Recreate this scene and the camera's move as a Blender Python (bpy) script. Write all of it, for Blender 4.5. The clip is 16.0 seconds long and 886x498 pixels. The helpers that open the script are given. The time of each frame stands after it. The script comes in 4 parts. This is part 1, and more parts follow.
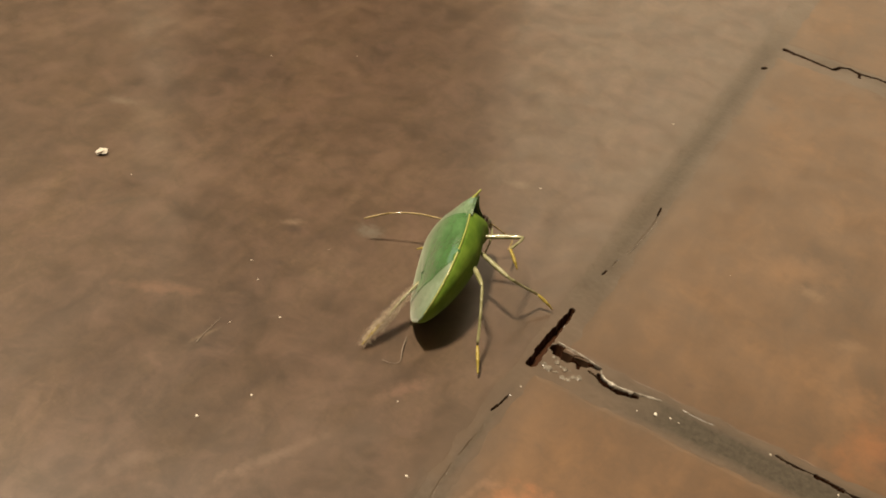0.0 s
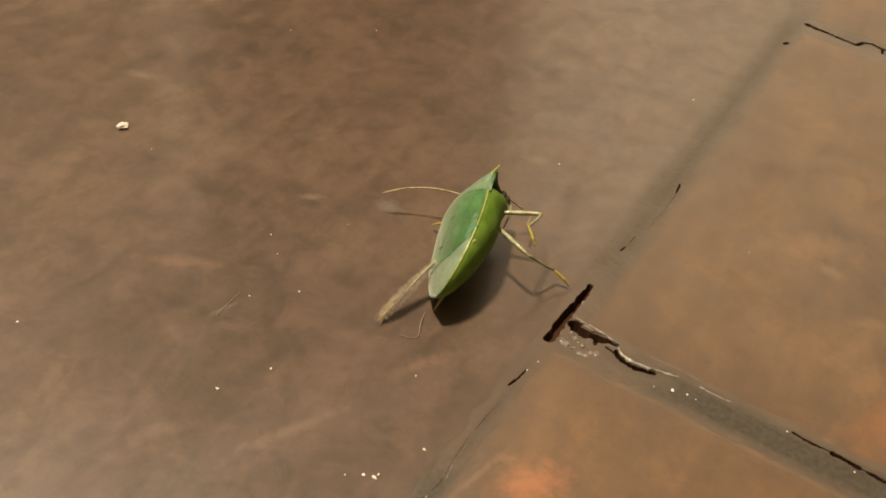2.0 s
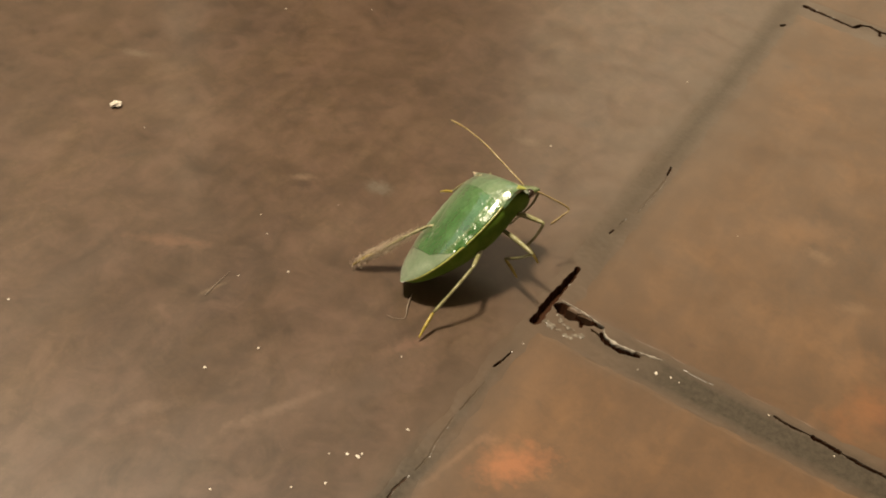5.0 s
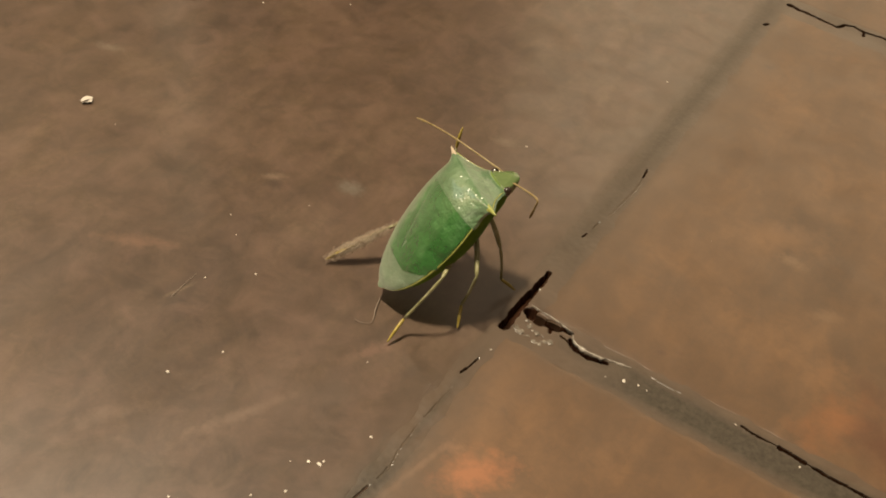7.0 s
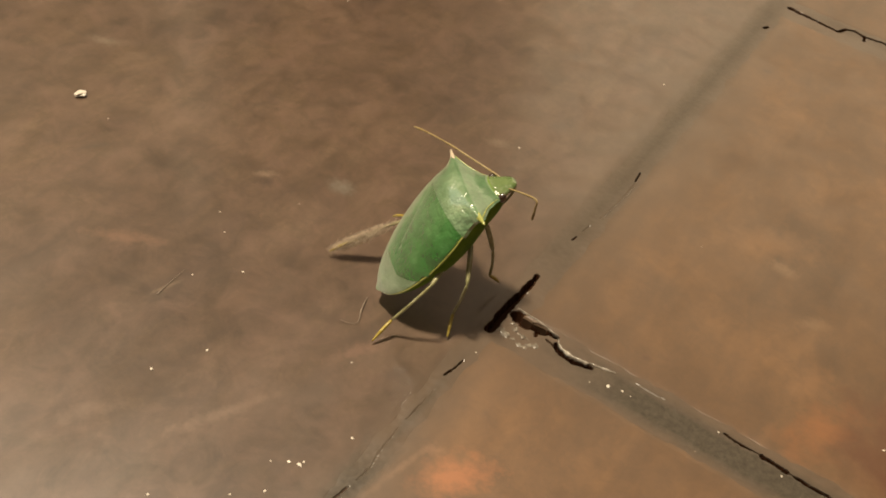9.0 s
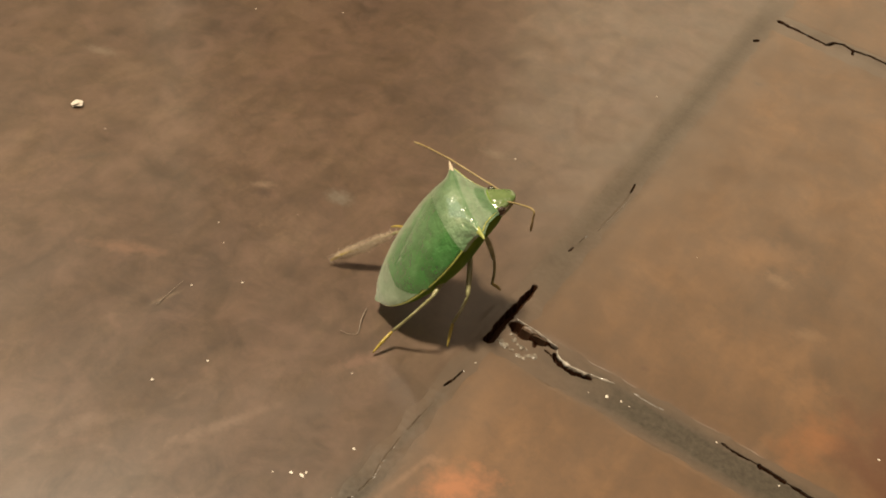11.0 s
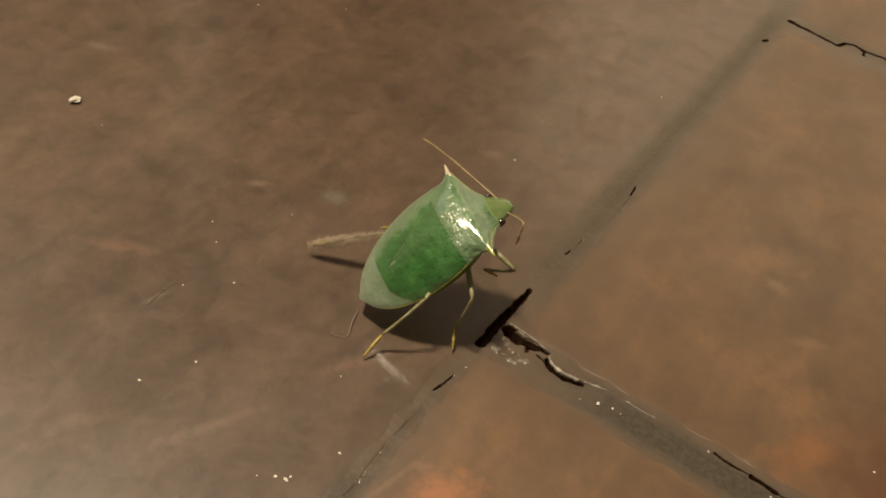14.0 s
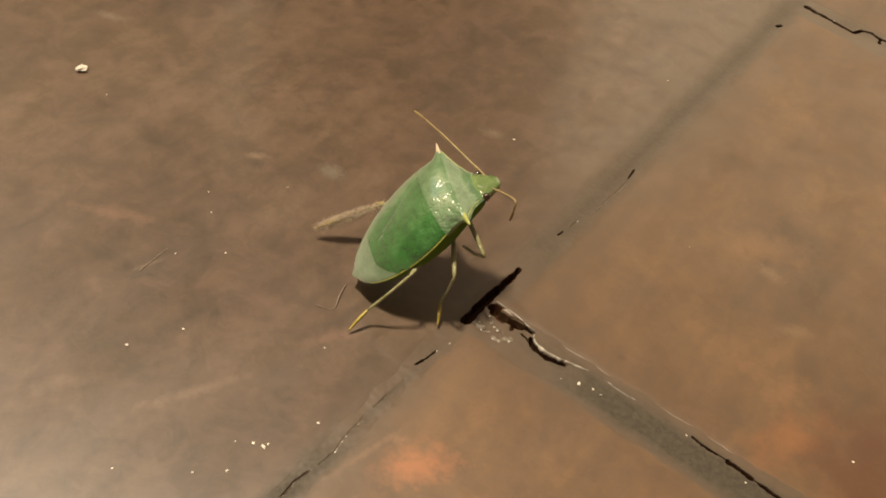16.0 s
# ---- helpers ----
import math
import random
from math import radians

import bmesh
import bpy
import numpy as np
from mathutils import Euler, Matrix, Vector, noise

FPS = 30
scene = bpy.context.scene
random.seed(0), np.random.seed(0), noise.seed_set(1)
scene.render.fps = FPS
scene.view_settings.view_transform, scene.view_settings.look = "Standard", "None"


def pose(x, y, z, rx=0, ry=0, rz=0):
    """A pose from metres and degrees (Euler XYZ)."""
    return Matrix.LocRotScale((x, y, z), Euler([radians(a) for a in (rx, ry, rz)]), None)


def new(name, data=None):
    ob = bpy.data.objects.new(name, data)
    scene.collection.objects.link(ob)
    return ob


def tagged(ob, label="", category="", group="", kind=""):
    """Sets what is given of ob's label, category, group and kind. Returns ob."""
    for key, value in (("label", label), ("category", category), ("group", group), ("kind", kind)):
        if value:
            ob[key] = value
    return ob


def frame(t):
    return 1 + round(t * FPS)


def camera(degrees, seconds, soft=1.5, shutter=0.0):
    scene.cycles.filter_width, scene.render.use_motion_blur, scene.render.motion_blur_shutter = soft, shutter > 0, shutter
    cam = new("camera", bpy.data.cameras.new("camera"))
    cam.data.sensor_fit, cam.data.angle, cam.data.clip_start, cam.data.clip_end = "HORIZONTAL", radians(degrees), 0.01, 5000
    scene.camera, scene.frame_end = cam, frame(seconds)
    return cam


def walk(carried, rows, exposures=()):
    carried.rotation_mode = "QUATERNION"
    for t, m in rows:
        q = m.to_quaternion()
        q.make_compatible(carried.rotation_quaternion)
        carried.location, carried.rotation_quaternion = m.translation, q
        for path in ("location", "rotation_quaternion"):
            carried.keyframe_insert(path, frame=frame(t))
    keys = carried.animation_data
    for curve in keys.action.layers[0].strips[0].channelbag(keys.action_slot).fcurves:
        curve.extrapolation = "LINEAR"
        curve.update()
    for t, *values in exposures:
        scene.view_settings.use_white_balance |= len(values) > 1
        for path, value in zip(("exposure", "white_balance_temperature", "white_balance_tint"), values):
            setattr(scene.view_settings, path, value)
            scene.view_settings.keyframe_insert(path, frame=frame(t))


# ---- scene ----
MM = 0.001
cam = camera(46.0, 16.0, soft=1.8)
PATH = [
    (0.0, 20.26, -72.22, 72.38, 50.77, -7.61, 29.81),
    (0.5, 20.49, -73.00, 71.91, 49.85, -7.33, 29.95),
    (1.0, 20.88, -71.91, 72.36, 49.63, -7.35, 30.34),
    (1.5, 20.36, -72.14, 72.75, 49.42, -7.20, 30.59),
    (2.0, 20.25, -72.41, 72.70, 49.22, -7.20, 30.75),
    (2.5, 20.80, -71.55, 73.01, 49.27, -7.16, 30.75),
    (3.0, 21.07, -71.48, 73.50, 48.90, -7.26, 30.51),
    (3.5, 20.47, -71.50, 74.16, 48.94, -7.17, 30.87),
    (4.0, 20.76, -72.10, 73.89, 48.64, -7.25, 31.02),
    (4.2, 21.02, -72.23, 73.83, 48.25, -7.20, 31.26),
    (6.3, 22.42, -69.68, 74.61, 47.16, -7.84, 31.40),
    (6.5, 22.55, -69.47, 74.70, 46.93, -7.84, 31.54),
    (7.0, 22.85, -68.51, 75.48, 46.70, -8.01, 31.68),
    (7.5, 23.17, -68.21, 75.37, 46.76, -8.06, 31.73),
    (8.0, 23.11, -68.23, 75.58, 46.61, -8.10, 32.21),
    (8.5, 23.31, -67.90, 76.03, 46.41, -8.19, 32.40),
    (9.0, 24.15, -66.85, 76.53, 46.07, -8.46, 32.76),
    (9.2, 23.80, -66.40, 76.72, 46.23, -8.49, 32.74),
    (11.3, 22.67, -68.14, 76.63, 46.70, -9.29, 32.04),
    (11.5, 23.36, -67.47, 75.89, 46.82, -8.89, 32.53),
    (12.0, 23.12, -67.66, 75.79, 46.16, -9.09, 32.72),
    (12.5, 22.97, -67.67, 76.48, 46.02, -9.11, 32.66),
    (13.0, 23.48, -66.56, 76.80, 46.22, -9.05, 32.56),
    (13.5, 23.42, -65.62, 77.04, 45.84, -9.19, 33.14),
    (14.0, 24.16, -65.30, 77.44, 45.93, -8.99, 33.42),
    (14.5, 24.38, -64.82, 77.78, 45.49, -9.11, 33.31),
    (15.0, 24.58, -64.85, 77.16, 44.92, -9.22, 33.62),
    (15.5, 25.00, -64.49, 77.62, 44.78, -9.12, 34.26),
    (16.0, 28.49, -63.26, 78.88, 44.28, -8.81, 36.14),
]
walk(cam, [(t, pose(x * MM, y * MM, z * MM, rx, ry, rz)) for t, x, y, z, rx, ry, rz in PATH], exposures=[(0.0, -0.08), (4.0, -0.07), (6.5, -0.38), (7.0, -0.25), (8.5, -0.23), (9.0, -0.10), (11.5, -0.06), (13.0, -0.09), (13.5, -0.28), (14.0, -0.50), (15.0, -0.50), (15.5, -0.16), (16.0, -0.07)])

# ---- light: one hanging lamp bulb, and a white overcast sky through an added, unseen west window ----
world = bpy.data.worlds.new("world")
scene.world = world
world.use_nodes = True
world.node_tree.nodes["Background"].inputs[0].default_value = (1.0, 0.95, 0.86, 1)
world.node_tree.nodes["Background"].inputs[1].default_value = 0.9
LAMP = (-0.600, -0.200, 2.20)
lamp_data = bpy.data.lights.new("hanging_lamp_light", "POINT")
lamp_data.shadow_soft_size, lamp_data.energy, lamp_data.color = 0.12, 445, (1.0, 0.84, 0.61)
lamp_light = new("hanging_lamp_light", lamp_data)
lamp_light.matrix_world = pose(*LAMP)


# ---- materials ----
class Mat:
    """A node material with short helpers."""

    def __init__(self, name, rough=0.5, spec=0.5, metal=0.0):
        self.m = bpy.data.materials.new(name)
        self.m.use_nodes = True
        self.t = self.m.node_tree
        self.b = self.t.nodes["Principled BSDF"]
        self.put(self.b.inputs["Roughness"], rough)
        self.put(self.b.inputs["Specular IOR Level"], spec)
        self.put(self.b.inputs["Metallic"], metal)

    def put(self, socket, v):
        if hasattr(v, "is_linked"):
            self.t.links.new(v, socket)
        elif isinstance(v, (tuple, list)) and len(v) == 3 and socket.type == "RGBA":
            socket.default_value = (*v, 1)
        else:
            socket.default_value = v

    def node(self, kind, **sockets):
        n = self.t.nodes.new(kind)
        for k, v in sockets.items():
            self.put(n.inputs[k], v)
        return n

    def place(self, world_space=True):
        """The point in millimetres: of the world, or of the object's own space."""
        src = self.node("ShaderNodeNewGeometry").outputs["Position"] if world_space else self.node("ShaderNodeTexCoord").outputs["Object"]
        n = self.node("ShaderNodeVectorMath")
        n.operation = "SCALE"
        self.put(n.inputs[0], src)
        n.inputs["Scale"].default_value = 1000.0
        return n.outputs[0]

    def move(self, p, by=(0, 0, 0), turn=0.0, scale=(1, 1, 1)):
        n = self.node("ShaderNodeMapping", Vector=p)
        n.vector_type = "POINT"
        n.inputs["Location"].default_value = by
        n.inputs["Rotation"].default_value = (0, 0, radians(turn))
        n.inputs["Scale"].default_value = scale
        return n.outputs[0]

    def noise(self, p, scale, detail=4.0, rough=0.6, warp=0.0):
        n = self.node("ShaderNodeTexNoise", Vector=p, Scale=scale, Detail=detail, Roughness=rough, Distortion=warp)
        return n.outputs["Fac"]

    def ramp(self, fac, *stops):
        n = self.node("ShaderNodeValToRGB", Fac=fac)
        e = n.color_ramp.elements
        while len(e) < len(stops):
            e.new(0.5)
        for q, (at, c) in zip(e, stops):
            q.position = at
            q.color = (*c, 1) if isinstance(c, tuple) else (c, c, c, 1)
        return n.outputs["Color"]

    def mix(self, fac, a, b, how="MIX"):
        n = self.node("ShaderNodeMix")
        n.data_type, n.blend_type = "RGBA", how
        self.put(n.inputs["Factor"], fac)
        self.put(n.inputs["A"], a)
        self.put(n.inputs["B"], b)
        return n.outputs["Result"]

    def math(self, how, a, b=0.0, clamp=False):
        n = self.node("ShaderNodeMath")
        n.operation, n.use_clamp = how, clamp
        self.put(n.inputs[0], a)
        self.put(n.inputs[1], b)
        return n.outputs[0]

    def blot(self, p, x, y, long, wide, turn=0.0, ragged=0.0, scale=0.3, soft=0.6):
        """1 inside a ragged oval of these half sizes in mm at (x, y), 0 outside."""
        q = self.node("ShaderNodeVectorMath")
        q.operation = "SUBTRACT"
        self.put(q.inputs[0], p)
        q.inputs[1].default_value = (x, y, 0)
        r = self.node("ShaderNodeVectorRotate", Vector=q.outputs[0])
        r.rotation_type = "Z_AXIS"
        r.inputs["Angle"].default_value = -radians(turn)
        s = self.move(r.outputs[0], scale=(1 / long, 1 / wide, 0))
        n = self.node("ShaderNodeVectorMath")
        n.operation = "LENGTH"
        self.put(n.inputs[0], s)
        d = n.outputs["Value"]
        if ragged:
            d = self.math("ADD", d, self.math("MULTIPLY", self.math("SUBTRACT", self.noise(p, scale, 5, 0.7), 0.5), ragged))
        out = self.node("ShaderNodeMapRange", Value=d)
        out.inputs["From Min"].default_value, out.inputs["From Max"].default_value = 1.0, 1.0 - soft
        return out.outputs[0]

    def bump(self, height, strength=0.3, distance=0.1):
        n = self.node("ShaderNodeBump", Height=height, Strength=strength)
        n.inputs["Distance"].default_value = distance * MM
        self.put(self.b.inputs["Normal"], n.outputs[0])

    def colour(self, c):
        self.put(self.b.inputs["Base Color"], c)
        return self.m


def strip(m, p, x, y, long, wide, ragged, scale, soft):
    """1 along the middle of a straight ragged strip of these half sizes in mm, even along its length, 0 outside."""
    q = m.node("ShaderNodeSeparateXYZ", Vector=p)
    side, way = ("X", "Y") if wide > long else ("Y", "X")
    across, along_it = (long, wide) if wide > long else (wide, long)
    mid_side, mid_way = (x, y) if wide > long else (y, x)
    d = m.math("DIVIDE", m.math("ABSOLUTE", m.math("SUBTRACT", q.outputs[side], mid_side)), across)
    e = m.math("POWER", m.math("DIVIDE", m.math("ABSOLUTE", m.math("SUBTRACT", q.outputs[way], mid_way)), along_it), 6.0)
    d = m.math("ADD", m.math("MAXIMUM", d, e), m.math("MULTIPLY", m.math("SUBTRACT", m.noise(p, scale, 5, 0.7), 0.5), ragged))
    out = m.node("ShaderNodeMapRange", Value=d)
    out.inputs["From Min"].default_value, out.inputs["From Max"].default_value = 1.0, 1.0 - soft
    return out.outputs[0]


def seams(m, p):
    """How much grey mortar is ground into the surface: along the long joint, the short joints and the far one."""
    out = 0.0
    for x, y, long, wide, ragged, soft, strength, even in ((0.5, 52, 2.7, 44, 0.7, 0.95, 0.62, True), (-0.3, -50, 1.9, 33, 0.8, 0.8, 0.95, True), (0.0, -13, 0.7, 12, 0.6, 0.8, 0.5, False), (66, 1.85, 58, 2.5, 0.5, 0.55, 0.95, True), (9.5, 2.2, 6, 1.6, 0.7, 0.8, 0.6, False), (45, 89.4, 43, 2.2, 0.6, 0.9, 0.45, True)):
        spot = strip(m, p, x, y, long, wide, ragged, 0.28, soft) if even else m.blot(p, x, y, long, wide, 0, ragged, 0.28, soft)
        spot = m.math("MULTIPLY", spot, strength)
        out = spot if out == 0.0 else m.math("MAXIMUM", out, spot)
    return out


def smears(m, p):
    """Brown wax and dirt spread over the pieces beside the joints."""
    out = 0.0
    for x, y, long, wide, strength in ((1.0, 45, 8.5, 75, 0.85), (0.5, -18, 5.0, 26, 0.85), (6, 2, 12, 5.0, 0.9), (45, 1.9, 60, 4.5, 0.5), (40, 88.7, 50, 6, 0.7)):
        spot = m.math("MULTIPLY", m.blot(p, x, y, long, wide, 0, 0.7, 0.16, 0.95), strength)
        out = spot if out == 0.0 else m.math("MAXIMUM", out, spot)
    return out


def joined(m, p, c, spec, rough, wax, gloss):
    """Lay smears and mortar over a colour, and dull the wax where the mortar lies."""
    grit = m.noise(p, 1.6, 5, 0.72)
    c = m.mix(smears(m, p), c, m.mix(m.noise(p, 0.35, 5, 0.66, 0.5), (0.051, 0.032, 0.0185), (0.092, 0.060, 0.036)))
    seam = seams(m, p)
    c = m.mix(m.math("MULTIPLY", seam, 0.95), c, m.mix(m.ramp(grit, (0.35, 0.0), (0.68, 1.0)), (0.030, 0.025, 0.018), (0.066, 0.056, 0.041)))
    m.put(m.b.inputs["Specular IOR Level"], m.math("SUBTRACT", spec, m.math("MULTIPLY", seam, spec * 0.75)))
    m.put(m.b.inputs["Roughness"], m.math("ADD", rough, m.math("MULTIPLY", seam, 0.1)))
    m.put(m.b.inputs["Coat Weight"], m.math("MULTIPLY", m.math("SUBTRACT", wax, m.math("MULTIPLY", seam, wax * 0.8)), m.ramp(m.noise(p, 0.17, 7, 0.68, 0.8), (0.34, 0.25), (0.62, 1.0))))
    m.put(m.b.inputs["Coat Roughness"], gloss)
    m.put(m.b.inputs["Coat IOR"], 1.55)
    return c


def clay(name, dark, mid, light, patches, rough=(0.26, 0.5), weights=(0.36, 0.36, 0.32), scuffs=0.16, blush=(0.12, 0.07, 0.05), blush_strength=0.0, wax=0.75, gloss=0.13, spec=1.0):
    """Waxed fired clay: cloudy at three scales, with scuffs; patches: (x, y, long, wide, turn, colour, strength)."""
    m = Mat(name, spec=1.0)
    m.put(m.b.inputs["IOR"], 1.6)
    p = m.place()
    streak = m.move(p, turn=-38, scale=(1, 0.35, 1))
    cloud = m.noise(p, 0.045, 5, 0.62, 0.4)
    fine = m.noise(streak, 0.32, 6, 0.68, 0.6)
    wisps = m.noise(p, 0.75, 7, 0.72, 1.4)
    mottle = m.noise(p, 0.20, 6, 0.70, 0.9)
    c = m.ramp(m.math("ADD", m.math("ADD", m.math("MULTIPLY", cloud, weights[0]), m.math("MULTIPLY", fine, weights[1])), m.math("MULTIPLY", wisps, weights[2])), (0.39, dark), (0.52, mid), (0.65, light))
    c = m.mix(m.math("MULTIPLY", m.ramp(mottle, (0.40, 0.0), (0.74, 1.0)), blush_strength), c, blush)
    c = m.mix(m.math("MULTIPLY", m.ramp(m.noise(p, 0.27, 6, 0.68, 0.9), (0.46, 0.0), (0.72, 1.0)), 0.55), c, dark)
    for x, y, long, wide, turn, tint, strength in patches:
        spot = m.blot(p, x, y, long, wide, turn, 2.2, 5.0 / (long + wide), 0.9)
        c = m.mix(m.math("MULTIPLY", spot, strength), c, tint)
    scuff = m.ramp(m.noise(m.move(p, turn=52, scale=(1, 0.22, 1)), 0.55, 8, 0.72, 1.2), (0.60, 0.0), (0.78, 1.0))
    c = m.mix(m.math("MULTIPLY", scuff, scuffs), c, light)
    grain = m.noise(p, 3.2, 4, 0.7)
    c = m.mix(m.math("MULTIPLY", m.ramp(grain, (0.45, 0.0), (0.75, 1.0)), 0.10), c, dark)
    wear = m.noise(streak, 0.12, 5, 0.65)
    sheen = m.math("ADD", m.math("MULTIPLY", wear, 0.10), m.math("MULTIPLY", mottle, 0.05))
    c = joined(m, p, c, spec, m.math("ADD", m.math("ADD", m.math("MULTIPLY", wear, rough[1] - rough[0]), m.math("MULTIPLY", wisps, 0.06)), rough[0] - 0.03), wax, m.math("ADD", sheen, gloss - 0.075))
    m.bump(m.math("ADD", m.math("ADD", m.math("MULTIPLY", m.noise(p, 0.28, 2, 0.5), 0.6), m.math("MULTIPLY", m.noise(streak, 1.1, 3, 0.6), 0.20)), m.math("MULTIPLY", grain, 0.05)), 0.2, 0.03)
    return m.colour(c)


SLAB = clay("waxed_brown_slab", (0.036, 0.0205, 0.0108), (0.067, 0.0398, 0.0213), (0.121, 0.0768, 0.0450), [
    (-35.5, -13.5, 5.2, 1.1, 30, (0.170, 0.092, 0.056), 0.45),
    (-13.2, -23.6, 6.2, 0.8, 64, (0.190, 0.128, 0.092), 0.45),
    (-23.8, 7.6, 1.9, 1.4, 10, (0.128, 0.118, 0.092), 0.65),
    (-30.5, 2.6, 1.3, 1.0, 0, (0.036, 0.021, 0.013), 0.8),
    (-31.4, 3.6, 1.6, 0.7, 40, (0.178, 0.124, 0.082), 0.6),
    (-27.6, -16.0, 2.2, 0.30, 72, (0.197, 0.145, 0.093), 0.4),
    (-8.4, -10.4, 3.4, 1.0, 60, (0.180, 0.100, 0.068), 0.45),
    (-62.0, 9.8, 2.4, 1.0, 20, (0.160, 0.128, 0.090), 0.5),
    (-10.7, 35.2, 2.6, 1.1, 50, (0.045, 0.032, 0.022), 0.6),
    (-48.0, -5.4, 3.2, 0.6, 58, (0.043, 0.030, 0.020), 0.6),
    (-14.6, 27, 2.0, 1.1, 20, (0.150, 0.112, 0.076), 0.5),
    (-32.7, 20.5, 2.4, 0.8, 45, (0.043, 0.027, 0.016), 0.5),
    (-21.0, 27.0, 3.0, 0.9, 60, (0.043, 0.027, 0.016), 0.5),
    (-22.5, -31.0, 4.0, 1.1, 55, (0.165, 0.112, 0.080), 0.35),
    (-10.5, -20, 9, 4, 60, (0.112, 0.076, 0.054), 0.3),
], (0.29, 0.39), (0.42, 0.36, 0.22), 0.16, (0.118, 0.070, 0.048), 0.75)
TILE = clay("orange_clay_tile", (0.060, 0.032, 0.0135), (0.096, 0.050, 0.0205), (0.146, 0.075, 0.030), [
    (6.5, -16.5, 4.4, 2.6, 50, (0.290, 0.110, 0.042), 0.75),
    (2.2, -19.0, 5.2, 0.45, 78, (0.300, 0.170, 0.095), 0.5),
    (3.4, -15.4, 1.3, 0.8, 20, (0.270, 0.140, 0.075), 0.5),
    (32, 10, 7, 3, 60, (0.200, 0.075, 0.022), 0.6),
    (39, 12, 7.5, 11, 10, (0.070, 0.024, 0.008), 0.85),
    (29.5, 15.5, 4, 2.0, 70, (0.190, 0.092, 0.036), 0.4),
    (18.5, 33, 8, 3.5, 30, (0.196, 0.104, 0.047), 0.35),
    (21.5, 30, 2.2, 1.3, 0, (0.215, 0.135, 0.075), 0.35),
    (27, 24, 2.2, 1.2, 30, (0.200, 0.120, 0.064), 0.35),
    (14.4, 7.4, 0.7, 0.45, 30, (0.060, 0.027, 0.012), 0.9),
    (16.2, 8.6, 0.6, 0.35, 30, (0.075, 0.035, 0.014), 0.7),
    (5.8, 68.3, 1.0, 0.6, 10, (0.046, 0.029, 0.017), 0.9),
], (0.34, 0.44), (0.60, 0.26, 0.18), 0.09, wax=0.5, gloss=0.2, spec=0.85)


def grout_material():
    m = Mat("grey_grout", 0.45, 0.6)
    m.put(m.b.inputs["IOR"], 1.6)
    p = m.place()
    c = joined(m, p, m.mix(m.noise(p, 0.35, 5, 0.66, 0.5), (0.051, 0.032, 0.0185), (0.092, 0.060, 0.036)), 0.9, 0.36, 0.6, 0.18)
    # Shade of the cracks put into the colour: darker and duller with depth.
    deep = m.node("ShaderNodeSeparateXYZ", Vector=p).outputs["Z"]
    crack_shade = m.node("ShaderNodeMapRange", Value=deep)
    crack_shade.inputs["From Min"].default_value, crack_shade.inputs["From Max"].default_value = -0.11, -0.26
    c = m.mix(crack_shade.outputs[0], c, (0.040, 0.018, 0.010))
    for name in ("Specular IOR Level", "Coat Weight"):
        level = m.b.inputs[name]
        m.put(level, m.math("MULTIPLY", level.links[0].from_socket, m.math("SUBTRACT", 1.0, m.math("MULTIPLY", crack_shade.outputs[0], 0.97))))
    m.bump(m.noise(p, 1.8, 6, 0.7), 0.25, 0.05)
    return m.colour(c)


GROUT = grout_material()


def plain(name, dark, light, rough=0.6, scale=0.02, bump=0.0, spec=0.5, world_space=True, detail=5):
    m = Mat(name, rough, spec)
    p = m.place(world_space)
    c = m.ramp(m.noise(p, scale, detail, 0.62), (0.3, dark), (0.7, light))
    if bump:
        m.bump(m.noise(p, scale * 6, 4, 0.6), bump, 0.3 / scale * 0.02)
    return m.colour(c)


PLASTER = plain("cream_plaster", (0.46, 0.435, 0.385), (0.54, 0.51, 0.455), 0.8, 0.004, 0.2)
GRAVEL = plain("pale_gravel", (0.22, 0.20, 0.17), (0.38, 0.35, 0.30), 0.8, 0.03, 0.4)
# For unseen walls and ceiling; this dark to limit bounce into the insect's shadow.
PANEL = plain("brown_wood_panelling", (0.018, 0.011, 0.007), (0.040, 0.024, 0.014), 0.55, 0.006, 0.2)
TAN = plain("tan_wood_panelling", (0.17, 0.140, 0.105), (0.24, 0.20, 0.155), 0.6, 0.006, 0.2)
DARK_WOOD = plain("dark_stained_wood", (0.010, 0.006, 0.004), (0.026, 0.014, 0.008), 0.7, 0.02, 0.2, 0.2)
CRUMB = plain("pale_mineral_crumb", (0.42, 0.37, 0.31), (0.66, 0.62, 0.55), 0.5, 1.5, 0.4)
RUBBLE = plain("grey_mortar_rubble", (0.050, 0.040, 0.030), (0.230, 0.200, 0.160), 0.35, 1.3, 0.5)
LIP = plain("chipped_pale_edge", (0.12, 0.10, 0.08), (0.42, 0.39, 0.34), 0.14, 0.9, 0.4)
FIBRE = plain("pale_fibre", (0.18, 0.14, 0.11), (0.28, 0.24, 0.19), 0.6, 1.0)
DUST = plain("grey_house_dust", (0.36, 0.29, 0.21), (0.56, 0.47, 0.36), 0.9, 1.4)


